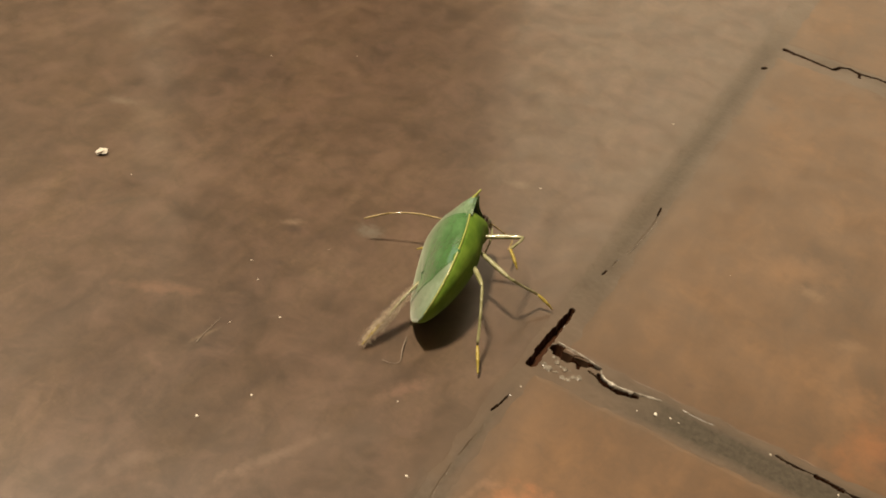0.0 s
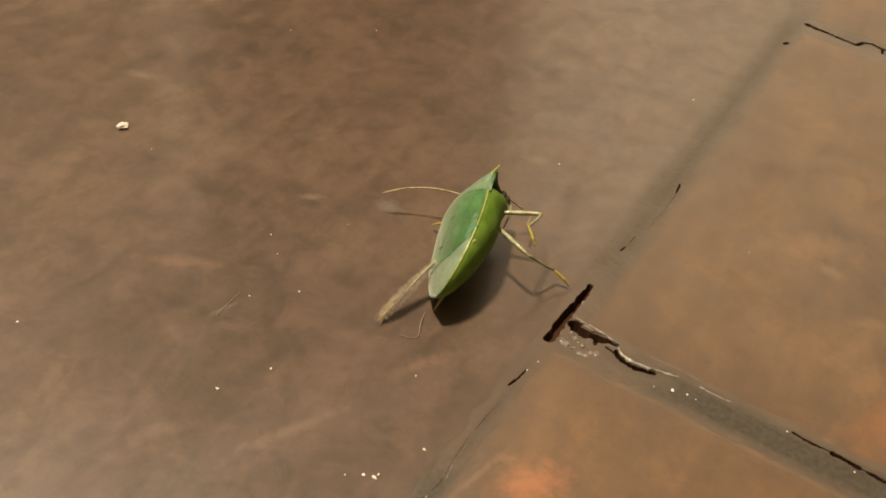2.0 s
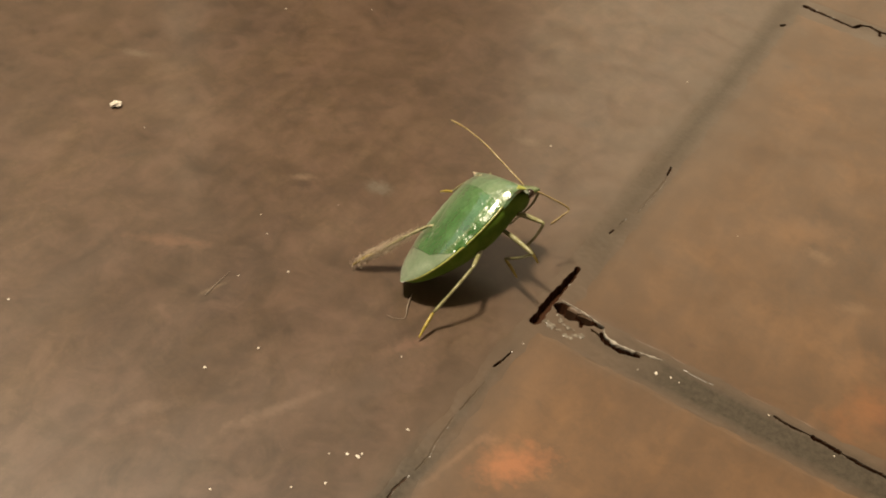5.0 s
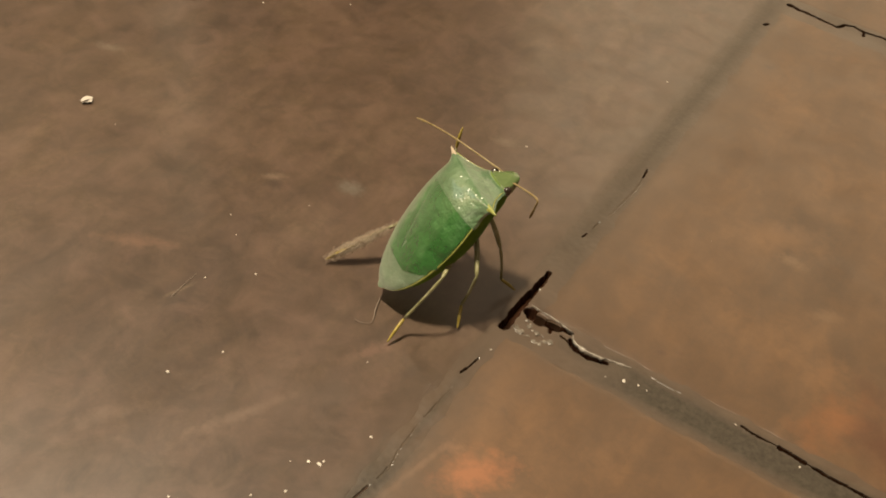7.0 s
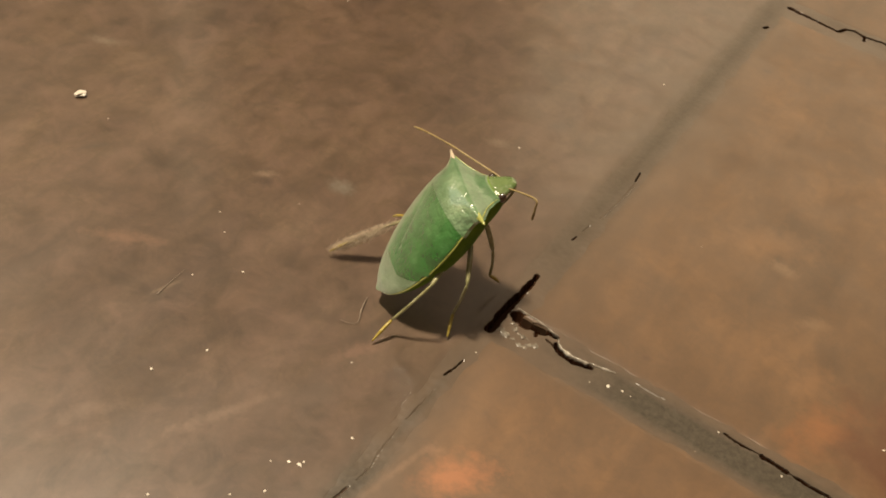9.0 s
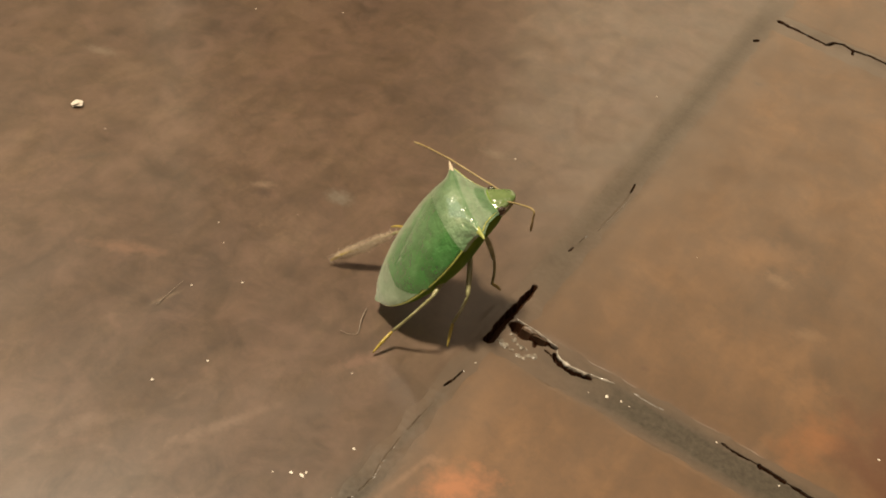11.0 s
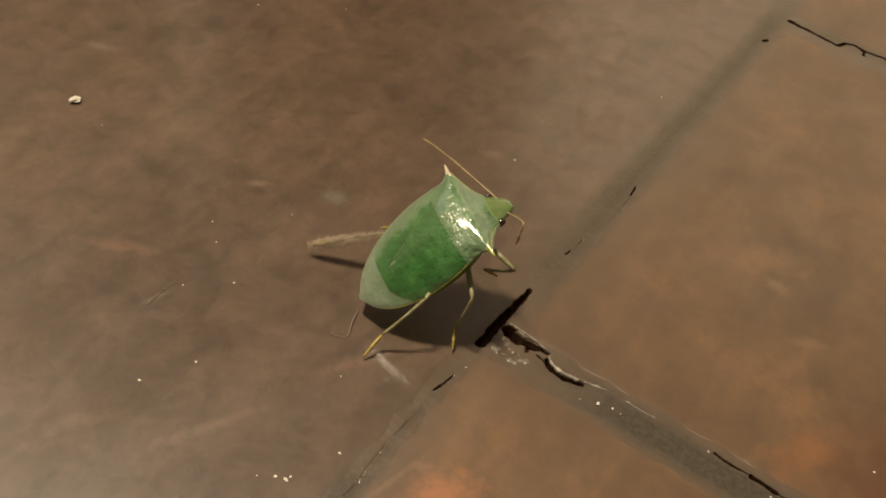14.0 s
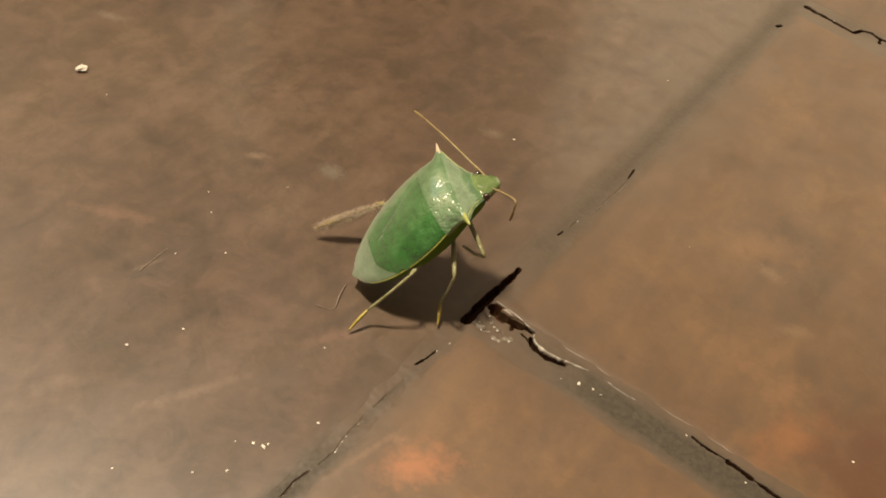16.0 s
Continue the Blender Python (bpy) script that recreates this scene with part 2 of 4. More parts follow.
def cuticle(name, dark, mid, light, rough=0.22, coat=0.9, scale=0.9, clear=0.0, pits=0.35, bloom=0.0, spec=0.5, sheened=0.0):
    """Waxy insect shell, finely pitted, in the thing's own space."""
    m = Mat(name, rough, spec)
    p = m.place(False)
    c = m.ramp(m.noise(p, scale * 0.35, 4, 0.6), (0.3, dark), (0.5, mid), (0.72, light))
    spots = m.node("ShaderNodeTexVoronoi", Vector=p, Scale=scale * 4.5)
    dots = m.ramp(spots.outputs["Distance"], (0.12, 1.0), (0.34, 0.0))
    c = m.mix(m.math("MULTIPLY", dots, 0.12), c, dark)
    # Reflected sheen painted as pale colour towards the +y edge, ragged by noise.
    if sheened:
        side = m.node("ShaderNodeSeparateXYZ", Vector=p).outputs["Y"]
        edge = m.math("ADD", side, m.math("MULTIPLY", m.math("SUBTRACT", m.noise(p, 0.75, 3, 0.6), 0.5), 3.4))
        c = m.mix(m.math("MULTIPLY", m.ramp(m.math("MULTIPLY", edge, 0.2), (0.40, 0.0), (0.58, 1.0)), sheened), c, (0.150, 0.225, 0.125))
    m.bump(m.math("ADD", m.math("MULTIPLY", spots.outputs["Distance"], 0.5), m.math("MULTIPLY", m.noise(p, scale * 0.55, 3, 0.55), 9.0)), pits, 0.14)
    m.put(m.b.inputs["Coat Weight"], coat)
    m.put(m.b.inputs["Coat Roughness"], 0.11)
    m.put(m.b.inputs["Coat IOR"], 2.1)
    m.put(m.b.inputs["Sheen Weight"], bloom)
    m.put(m.b.inputs["Sheen Roughness"], 0.45)
    m.put(m.b.inputs["Sheen Tint"], (0.85, 0.98, 0.82))
    m.put(m.b.inputs["Subsurface Weight"], clear)
    m.put(m.b.inputs["Subsurface Radius"], (0.0004, 0.0008, 0.0002))
    m.put(m.b.inputs["Subsurface Scale"], 0.5)
    return m.colour(c)


WING = cuticle("green_forewing", (0.014, 0.080, 0.011), (0.025, 0.124, 0.021), (0.070, 0.200, 0.060), bloom=0.5, pits=0.5)
# Left wing only: same green, with the pale reflection painted in.
WING_SIDE_SHEEN = cuticle("green_forewing_with_painted_sheen", (0.014, 0.080, 0.011), (0.025, 0.124, 0.021), (0.070, 0.200, 0.060), bloom=0.5, pits=0.5, sheened=0.75)
SHIELD = cuticle("green_pronotum", (0.052, 0.125, 0.046), (0.100, 0.190, 0.088), (0.170, 0.265, 0.150), 0.2, 1.0, bloom=0.60, pits=0.65)
PLATE = cuticle("green_scutellum", (0.022, 0.094, 0.018), (0.038, 0.136, 0.032), (0.070, 0.195, 0.058), 0.22, 1.0, bloom=0.55, pits=0.55)
FILM = cuticle("pale_wing_membrane", (0.10, 0.17, 0.09), (0.15, 0.22, 0.135), (0.21, 0.275, 0.19), 0.2, 1.0, bloom=0.35)
BELLY = cuticle("yellow_green_belly", (0.070, 0.140, 0.014), (0.115, 0.195, 0.022), (0.175, 0.255, 0.040), 0.75, 0.0, spec=0.12, pits=0.12)
RIM = cuticle("yellow_margin", (0.215, 0.250, 0.050), (0.295, 0.320, 0.080), (0.380, 0.390, 0.125), 0.32, 0.2)
TIP = cuticle("pinkish_spine", (0.36, 0.28, 0.19), (0.50, 0.41, 0.30), (0.58, 0.50, 0.38), 0.3, 0.3)
LIMB = cuticle("olive_yellow_leg", (0.150, 0.148, 0.060), (0.235, 0.228, 0.110), (0.310, 0.300, 0.175), 0.4, 0.15, 2.0)
FOOT = cuticle("yellow_foot", (0.236, 0.174, 0.025), (0.322, 0.248, 0.043), (0.372, 0.298, 0.074), 0.4, 0.1, 2.0)
FEELER = cuticle("tan_antenna", (0.195, 0.135, 0.052), (0.255, 0.190, 0.080), (0.315, 0.245, 0.120), 0.45, 0.1, 2.0)
HEADSKIN = cuticle("yellowish_green_head", (0.080, 0.135, 0.040), (0.125, 0.180, 0.066), (0.195, 0.245, 0.115), 0.2, 0.9)
EYE = cuticle("dark_brown_eye", (0.012, 0.008, 0.006), (0.022, 0.014, 0.009), (0.04, 0.022, 0.014), 0.15, 0.6)


# ---- building helpers ----
def mesh_of(name, bm, material, smooth=True):
    bmesh.ops.recalc_face_normals(bm, faces=bm.faces)
    me = bpy.data.meshes.new(name)
    for f in bm.faces:
        f.smooth = smooth
    bm.to_mesh(me)
    bm.free()
    if material:
        me.materials.append(material)
    return me


def part(name, bm, material, parent, label="", smooth=True):
    ob = new(name, mesh_of(name, bm, material, smooth))
    ob.parent = parent
    return tagged(ob, label)


def box(bm, x0, x1, y0, y1, z0, z1):
    v = [bm.verts.new((x, y, z)) for z in (z0, z1) for y in (y0, y1) for x in (x0, x1)]
    for f in ((0, 2, 3, 1), (4, 5, 7, 6), (0, 1, 5, 4), (2, 6, 7, 3), (0, 4, 6, 2), (1, 3, 7, 5)):
        bm.faces.new([v[i] for i in f])
    return bm


def loft(bm, rings, closed=True, caps=True):
    """Skin over rings of points, each ring with as many points."""
    vs = [[bm.verts.new(p) for p in r] for r in rings]
    n = len(vs[0])
    for a, b in zip(vs, vs[1:]):
        for i in range(n if closed else n - 1):
            j = (i + 1) % n
            bm.faces.new((a[i], a[j], b[j], b[i]))
    if caps and closed:
        bm.faces.new(vs[0][::-1])
        bm.faces.new(vs[-1])
    return vs


def tube(bm, points, radii, sides=10):
    """A round tube along points, with a radius at each."""
    rings = []
    pts = [Vector(p) for p in points]
    side = None
    for i, p in enumerate(pts):
        d = (pts[min(i + 1, len(pts) - 1)] - pts[max(i - 1, 0)]).normalized()
        if side is None:
            side = d.orthogonal().normalized()
        side = (side - d * side.dot(d)).normalized()
        up = d.cross(side)
        r = radii[i] if isinstance(radii, (list, tuple)) else radii
        rings.append([p + r * (math.cos(a) * side + math.sin(a) * up) for a in (2 * math.pi * k / sides for k in range(sides))])
    loft(bm, rings)
    return bm


def spline(points, n):
    """A smooth run of n points through the given ones (Catmull-Rom)."""
    p = [Vector(q) for q in points]
    p = [2 * p[0] - p[1]] + p + [2 * p[-1] - p[-2]]
    out = []
    for i in range(n):
        s = i / (n - 1) * (len(p) - 3)
        k = min(int(s), len(p) - 4)
        t = s - k
        a, b, c, d = p[k:k + 4]
        out.append(0.5 * (2 * b + (c - a) * t + (2 * a - 5 * b + 4 * c - d) * t * t + (3 * b - a - 3 * c + d) * t ** 3))
    return out


def curve_at(x, table):
    """Smooth look-up in a table of (x, value), x rising."""
    xs, ys = zip(*table)
    if x <= xs[0]:
        return ys[0]
    for i in range(len(xs) - 1):
        if x <= xs[i + 1]:
            t = (x - xs[i]) / (xs[i + 1] - xs[i])
            h = xs[i + 1] - xs[i]
            m0 = (ys[i + 1] - ys[max(i - 1, 0)]) / (xs[i + 1] - xs[max(i - 1, 0)]) * h
            m1 = (ys[min(i + 2, len(ys) - 1)] - ys[i]) / (xs[min(i + 2, len(xs) - 1)] - xs[i]) * h
            return (2 * t ** 3 - 3 * t * t + 1) * ys[i] + (t ** 3 - 2 * t * t + t) * m0 + (3 * t * t - 2 * t ** 3) * ys[i + 1] + (t ** 3 - t * t) * m1
    return ys[-1]


# ---- the room: floor base, walls, door, ceiling, lamp ----
X0, X1, Y0, Y1, HIGH = -1.60, 0.42, -1.2, 1.6, 2.70


def structure(name, bm, material, label):
    ob = new(name, mesh_of(name, bm, material, False))
    return tagged(ob, label, "room", kind="structure")


floor = structure("floor", box(bmesh.new(), X0, X1, Y0, Y1, -0.08, -0.006), GROUT, "floor of waxed clay slabs and tiles with grey grout")
floor["category"] = "floor"
DX0, DX1, DH = -1.50, -0.64, 2.05
bm = bmesh.new()
# Above this height an unseen dark wall keeps the floor's reflection dark.
NORTH = 1.40
box(bm, X0 - 0.1, DX0, Y1, Y1 + 0.12, -0.08, DH)
box(bm, DX1, X1 + 0.1, Y1, Y1 + 0.12, -0.08, NORTH)
structure("wall_north", bm, PLASTER, "cream plastered wall with a doorway")
bm = bmesh.new()
box(bm, X0 - 0.1, DX1, Y1 + 0.004, Y1 + 0.12, DH, HIGH)
box(bm, DX1, X1 + 0.1, Y1 + 0.004, Y1 + 0.12, NORTH, HIGH)
structure("wall_north_top", bm, PANEL, "unseen dark brown upper wall, added to darken the floor reflection")
structure("wall_south", box(bmesh.new(), X0 - 0.1, X1 + 0.1, Y0 - 0.12, Y0, -0.08, HIGH), PANEL, "plain wall clad in brown wood")
# Window not seen; added so that pale sky shows as sheen on the insect.
WY0, WY1, WZ1, SILL, DADO = -0.50, 0.60, 1.80, 0.80, 2.00
bm = bmesh.new()
box(bm, X0 - 0.12, X0, Y0, WY0, -0.08, DADO)
box(bm, X0 - 0.12, X0, WY1, Y1, -0.08, DADO)
box(bm, X0 - 0.12, X0, WY0, WY1, WZ1, DADO)
box(bm, X0 - 0.12, X0, WY0, WY1, -0.08, SILL)
structure("wall_west", bm, TAN, "unseen wall clad in tan wood with an opening for the added window")
# Unseen dark band above the tan wall, put here against bounce light.
structure("wall_west_top", box(bmesh.new(), X0 - 0.12, X0 - 0.004, Y0, Y1, DADO, HIGH), PANEL, "unseen dark brown upper wall, added to cut bounce light")
frame_bm = bmesh.new()
for y0, y1, z0, z1 in ((WY0, WY0 + 0.05, SILL, WZ1), (WY1 - 0.05, WY1, SILL, WZ1), (WY0 + 0.05, WY1 - 0.05, WZ1 - 0.05, WZ1), (WY0 + 0.05, WY1 - 0.05, SILL, SILL + 0.04)):
    box(frame_bm, X0 - 0.08, X0 - 0.03, y0, y1, z0, z1)
window = structure("added_window", frame_bm, PLASTER, "unseen white-framed window, added for the sheen on the insect")
window["category"] = "window"
ground = structure("ground", box(bmesh.new(), -80, 80, -80, 80, -0.3, -0.1), GRAVEL, "pale gravel ground round the house")
ground["category"] = "ground"
structure("wall_east", box(bmesh.new(), X1, X1 + 0.12, Y0, Y1, -0.08, HIGH), PANEL, "plain wall clad in brown wood")
structure("ceiling", box(bmesh.new(), X0 - 0.12, X1 + 0.12, Y0 - 0.12, Y1 + 0.12, HIGH, HIGH + 0.1), PANEL, "ceiling of brown wooden boards")
door = structure("door_1", box(bmesh.new(), DX0 + 0.004, DX1 - 0.004, Y1 + 0.04, Y1 + 0.08, 0.004, DH - 0.004), DARK_WOOD, "closed dark-stained wooden door in the plastered wall")
door["category"] = "door"

SOCKET = plain("white_lamp_socket", (0.60, 0.58, 0.54), (0.70, 0.68, 0.64), 0.35, 0.05)
bm = bmesh.new()
profile = ((0.002, 0.0), (0.022, 0.001), (0.024, 0.035), (0.016, 0.055), (0.004, 0.062), (0.0035, 0.32), (0.004, HIGH - LAMP[2] - 0.105), (0.045, HIGH - LAMP[2] - 0.10), (0.048, HIGH - LAMP[2] - 0.08))
loft(bm, [[(q * math.cos(a), q * math.sin(a), z) for a in (2 * math.pi * k / 24 for k in range(24))] for q, z in profile])
lamp = new("hanging_lamp", mesh_of("hanging_lamp", bm, SOCKET))
lamp.matrix_world = pose(LAMP[0], LAMP[1], LAMP[2] + 0.08)
tagged(lamp, "white lamp socket hanging on a cord from the ceiling", "lamp")


# ---- the insect ----
LONG = 17.0
CORE_TABLE = [(-0.50, 0.020), (-0.485, 0.055), (-0.45, 0.110), (-0.38, 0.172), (-0.28, 0.226), (-0.15, 0.264), (-0.02, 0.282), (0.10, 0.282), (0.20, 0.262), (0.27, 0.222), (0.33, 0.170), (0.38, 0.122), (0.41, 0.098)]
W_TABLE = CORE_TABLE[:8] + [(0.18, 0.272), (0.24, 0.262), (0.285, 0.265), (0.315, 0.285), (0.334, 0.296), (0.346, 0.250), (0.362, 0.185), (0.385, 0.130), (0.41, 0.098)]
TOP_TABLE = [(-0.50, 0.006), (-0.45, 0.026), (-0.35, 0.048), (-0.2, 0.072), (0.0, 0.092), (0.12, 0.100), (0.20, 0.096), (0.26, 0.080), (0.31, 0.048), (0.34, 0.028), (0.365, 0.034), (0.385, 0.046), (0.41, 0.050)]
DEEP_TABLE = [(-0.50, 0.012), (-0.45, 0.064), (-0.35, 0.115), (-0.2, 0.170), (0.0, 0.216), (0.15, 0.214), (0.25, 0.196), (0.33, 0.168), (0.41, 0.080)]
MID_TABLE = [(-0.50, 0.0), (-0.2, 0.0), (0.05, 0.004), (0.18, 0.008), (0.27, 0.010), (0.334, 0.012), (0.352, -0.024), (0.372, -0.075), (0.395, -0.118), (0.41, -0.135), (0.50, -0.21)]
CORE_MID = [(-0.50, 0.0), (-0.2, 0.0), (0.05, 0.004), (0.18, 0.000), (0.25, -0.016), (0.31, -0.050), (0.36, -0.094), (0.41, -0.135)]
core_half = lambda x: curve_at(x, CORE_TABLE)
core_mid = lambda x: curve_at(x, CORE_MID)
half = lambda x: curve_at(x, W_TABLE)
mid = lambda x: curve_at(x, MID_TABLE)


def back(x, y, lift=0.0):
    """The height of the insect's back over its own flat frame, all in body lengths."""
    q = min(1.0, abs(y) / max(half(x), 1e-4))
    return mid(x) + (curve_at(x, TOP_TABLE) + lift) * (1 - q ** 2.3) ** 0.72


def sheet(bm, rows, thick=0.012):
    """A thin closed plate over rows of points, in body lengths."""
    top = [[bm.verts.new(Vector(p) * LONG * MM) for p in r] for r in rows]
    low = [[bm.verts.new((Vector(p) - Vector((0, 0, thick))) * LONG * MM) for p in r] for r in rows]
    n, m = len(rows), len(rows[0])
    for g, flip in ((top, False), (low, True)):
        for i in range(n - 1):
            for j in range(m - 1):
                f = (g[i][j], g[i + 1][j], g[i + 1][j + 1], g[i][j + 1])
                bm.faces.new(f[::-1] if flip else f)
    edge = [(i, 0) for i in range(n)] + [(n - 1, j) for j in range(1, m)] + [(i, m - 1) for i in range(n - 2, -1, -1)] + [(0, j) for j in range(m - 2, 0, -1)]
    rim = [(bm.verts.new(top[i][j].co), bm.verts.new(low[i][j].co)) for i, j in edge]
    for (a, b), (c, d) in zip(rim, rim[1:] + rim[:1]):
        bm.faces.new((a, c, d, b))
    return bm


def body_ring(x, grow=0.0, n=36, top=1.0):
    w, h, d, m = core_half(x) + grow, curve_at(x, TOP_TABLE) * top + grow, curve_at(x, DEEP_TABLE) + grow, core_mid(x)
    out = []
    for k in range(n):
        a = 2 * math.pi * k / n
        c, s = math.cos(a), math.sin(a)
        out.append(Vector((x, w * c, m + (h * abs(s) ** 1.35 if s > 0 else -d * abs(s) ** 1.1))) * LONG * MM)
    return out


def scutellum_half(x):
    """Half the width of the triangular plate behind the pronotum."""
    t = (x + 0.17) / 0.36
    return 0.022 + 0.135 * max(0.0, t) ** 1.25 if t < 1 else 0.157


def make_insect():
    bug = new("stink_bug", None)
    tagged(bug, "green stink bug with pointed shoulders standing on a clay floor", "insect")
    # the trunk with its belly
    bm = bmesh.new()
    xs = [-0.5 + 0.91 * (i / 40) for i in range(41)]
    loft(bm, [body_ring(x, -0.004, top=0.90) for x in xs])
    part("abdomen", bm, BELLY, bug, "smooth yellow-green belly")
    # two forewings, each from the scutellum's edge to the margin
    for s in (1, -1):
        rows = []
        for i in range(31):
            x = 0.20 - 0.50 * i / 30
            inner = scutellum_half(x) - 0.006 if x > -0.17 else max(0.0, 0.016 * (1 - (-0.17 - x) / 0.08))
            outer = half(x) * (0.985 if x > -0.2 else 0.985 - 0.45 * ((-0.2 - x) / 0.10) ** 1.6)
            if x < -0.12:
                outer *= 1 + 0.06 * noise.noise((x * 26, s * 3.0, 0))
            rows.append([(x, s * (inner + (outer - inner) * j / 12), back(x, inner + (outer - inner) * j / 12, 0.003) + 0.002) for j in range(13)])
        bm = bmesh.new()
        sheet(bm, rows)
        part("forewing", bm, WING_SIDE_SHEEN if s > 0 else WING, bug, "leaf-green forewing with a pale sheen painted along its edge" if s > 0 else "leaf-green leathery forewing")
    # the membrane over the tail
    rows = []
    for i in range(17):
        x = -0.16 - 0.352 * i / 16
        w = half(max(x, -0.5)) * 0.975 if i < 16 else 0.012
        w = min(w, 0.05 + 1.1 * (-0.16 - x)) if x > -0.2 else w
        rows.append([(x, w * (j / 8 - 1), back(max(x, -0.5), w * (j / 8 - 1)) + 0.0015) for j in range(17)])
    bm = bmesh.new()
    sheet(bm, rows, 0.006)
    part("wing_membrane", bm, FILM, bug, "pale glossy membrane over the tail")
    # scutellum
    rows = []
    for i in range(23):
        x = 0.19 - 0.362 * i / 22
        w = scutellum_half(x)
        rows.append([(x, w * (j / 6 - 1), back(x, w * (j / 6 - 1), 0.003) + 0.0026 + 0.003 * (1 - abs(j / 6 - 1) ** 3)) for j in range(13)])
    bm = bmesh.new()
    sheet(bm, rows)
    part("scutellum", bm, PLATE, bug, "green triangular shield plate")
    # pronotum, falling steeply to the head
    rows = []
    for i in range(31):
        x = 0.178 + 0.228 * i / 30
        w = half(x) * 1.01
        rows.append([(x + 0.012 * (1 - (j / 12 - 1) ** 2) * (1 - i / 30), w * (j / 12 - 1), back(x, w * (j / 12 - 1) * 0.995, 0.004) + 0.0028) for j in range(25)])
    bm = bmesh.new()
    sheet(bm, rows, 0.02)
    part("pronotum", bm, SHIELD, bug, "glossy green collar plate")
    # pointed shoulders
    for s in (1, -1):
        bm = bmesh.new()
        pts = spline([(0.300, s * 0.215, 0.022), (0.316, s * 0.250, 0.020), (0.327, s * 0.285, 0.017), (0.335, s * 0.340, 0.014)], 9)
        wide = lambda t: (0.030 * (1 - t) ** 1.1 + 0.0035, 0.014 * (1 - t) + 0.003)
        loft(bm, [[(p + Vector((math.cos(a) * wide(i / 8)[0], 0, math.sin(a) * wide(i / 8)[1]))) * LONG * MM for a in (2 * math.pi * k / 12 for k in range(12))] for i, p in enumerate(pts)])
        spine = part("shoulder_spine", bm, SHIELD, bug, "green shoulder spine with a pointed end")
        bm = bmesh.new()
        loft(bm, [[(p + Vector((math.cos(a) * (wide(i / 8)[0] + 0.002), s * 0.002 * (i == 8), math.sin(a) * (wide(i / 8)[1] + 0.002)))) * LONG * MM for a in (2 * math.pi * k / 12 for k in range(12))] for i, p in list(enumerate(pts))[2:]])
        part("spine_point", bm, TIP if s > 0 else RIM, spine, "pinkish tan point" if s > 0 else "yellow point")
    # yellow margins along both sides
    for s in (1, -1):
        bm = bmesh.new()
        pts = [Vector((x, s * (half(x) - 0.004), mid(x) - 0.001)) * LONG * MM for x in (0.40 - 0.90 * i / 60 for i in range(61))]
        tube(bm, pts, [0.0058 * LONG * MM * min(1, 0.5 + i / 20, 0.5 + (60 - i) / 20) for i in range(61)], 8)
        part("margin", bm, RIM, bug, "raised yellow body edge")
    # head with its lobes
    bm = bmesh.new()
    rings = []
    for x, w, up, dn, m in ((0.375, 0.080, 0.030, 0.07, -0.105), (0.400, 0.096, 0.040, 0.062, -0.128), (0.425, 0.088, 0.040, 0.055, -0.152), (0.450, 0.070, 0.034, 0.046, -0.175), (0.475, 0.056, 0.026, 0.034, -0.195), (0.492, 0.040, 0.017, 0.020, -0.206), (0.502, 0.018, 0.008, 0.009, -0.212)):
        rings.append([Vector((x, w * math.cos(a), m + (up if math.sin(a) > 0 else dn) * math.sin(a))) * LONG * MM for a in (2 * math.pi * k / 24 for k in range(24))])
    loft(bm, rings)
    head = part("head", bm, HEADSKIN, bug, "yellowish green head")
    for s in (1, -1):
        bm = bmesh.new()
        bmesh.ops.create_uvsphere(bm, u_segments=16, v_segments=10, radius=0.027 * LONG * MM)
        bmesh.ops.scale(bm, vec=(1.15, 0.8, 0.95), verts=bm.verts)
        bmesh.ops.translate(bm, vec=Vector((0.408, s * 0.094, -0.150)) * LONG * MM, verts=bm.verts)
        part("eye", bm, EYE, head, "small dark brown eye")
    bm = bmesh.new()
    tube(bm, spline([Vector(p) * LONG * MM for p in ((0.485, 0, -0.215), (0.465, 0, -0.245), (0.38, 0, -0.262), (0.22, 0, -0.250))], 14), [0.011 * LONG * MM * (1 - 0.045 * i) for i in range(14)], 8)
    part("beak", bm, LIMB, bug, "folded olive beak")
    return bug


bug = make_insect()


def limb(name, length, r0, r1, r2, material, parent, label):
    """A leg segment along its own x axis."""
    bm = bmesh.new()
    n = 12
    pts = [Vector((length * i / (n - 1), 0, 0.03 * length * math.sin(math.pi * i / (n - 1)))) * MM for i in range(n)]
    tube(bm, pts, [(curve_at(i / (n - 1), [(0, r0), (0.5, r1), (1, r2)])) * MM * (0.6 if i in (0, n - 1) else 1) for i in range(n)], 8)
    return part(name, bm, material, parent, label)


# hip in body lengths, segment lengths in mm, side
LEGS = {
    "LF": ((0.25, 0.085, -0.155), 4.6, 4.8, 2.2, 1),
    "LM": ((0.13, 0.100, -0.165), 5.0, 5.2, 2.4, 1),
    "LH": ((0.00, 0.100, -0.150), 5.0, 5.8, 3.2, 1),
    "RF": ((0.25, -0.085, -0.155), 4.6, 4.8, 2.2, -1),
    "RM": ((0.13, -0.100, -0.165), 5.0, 5.2, 2.4, -1),
    "RH": ((0.00, -0.100, -0.150), 5.0, 5.8, 2.8, -1),
}
leg_parts = {}
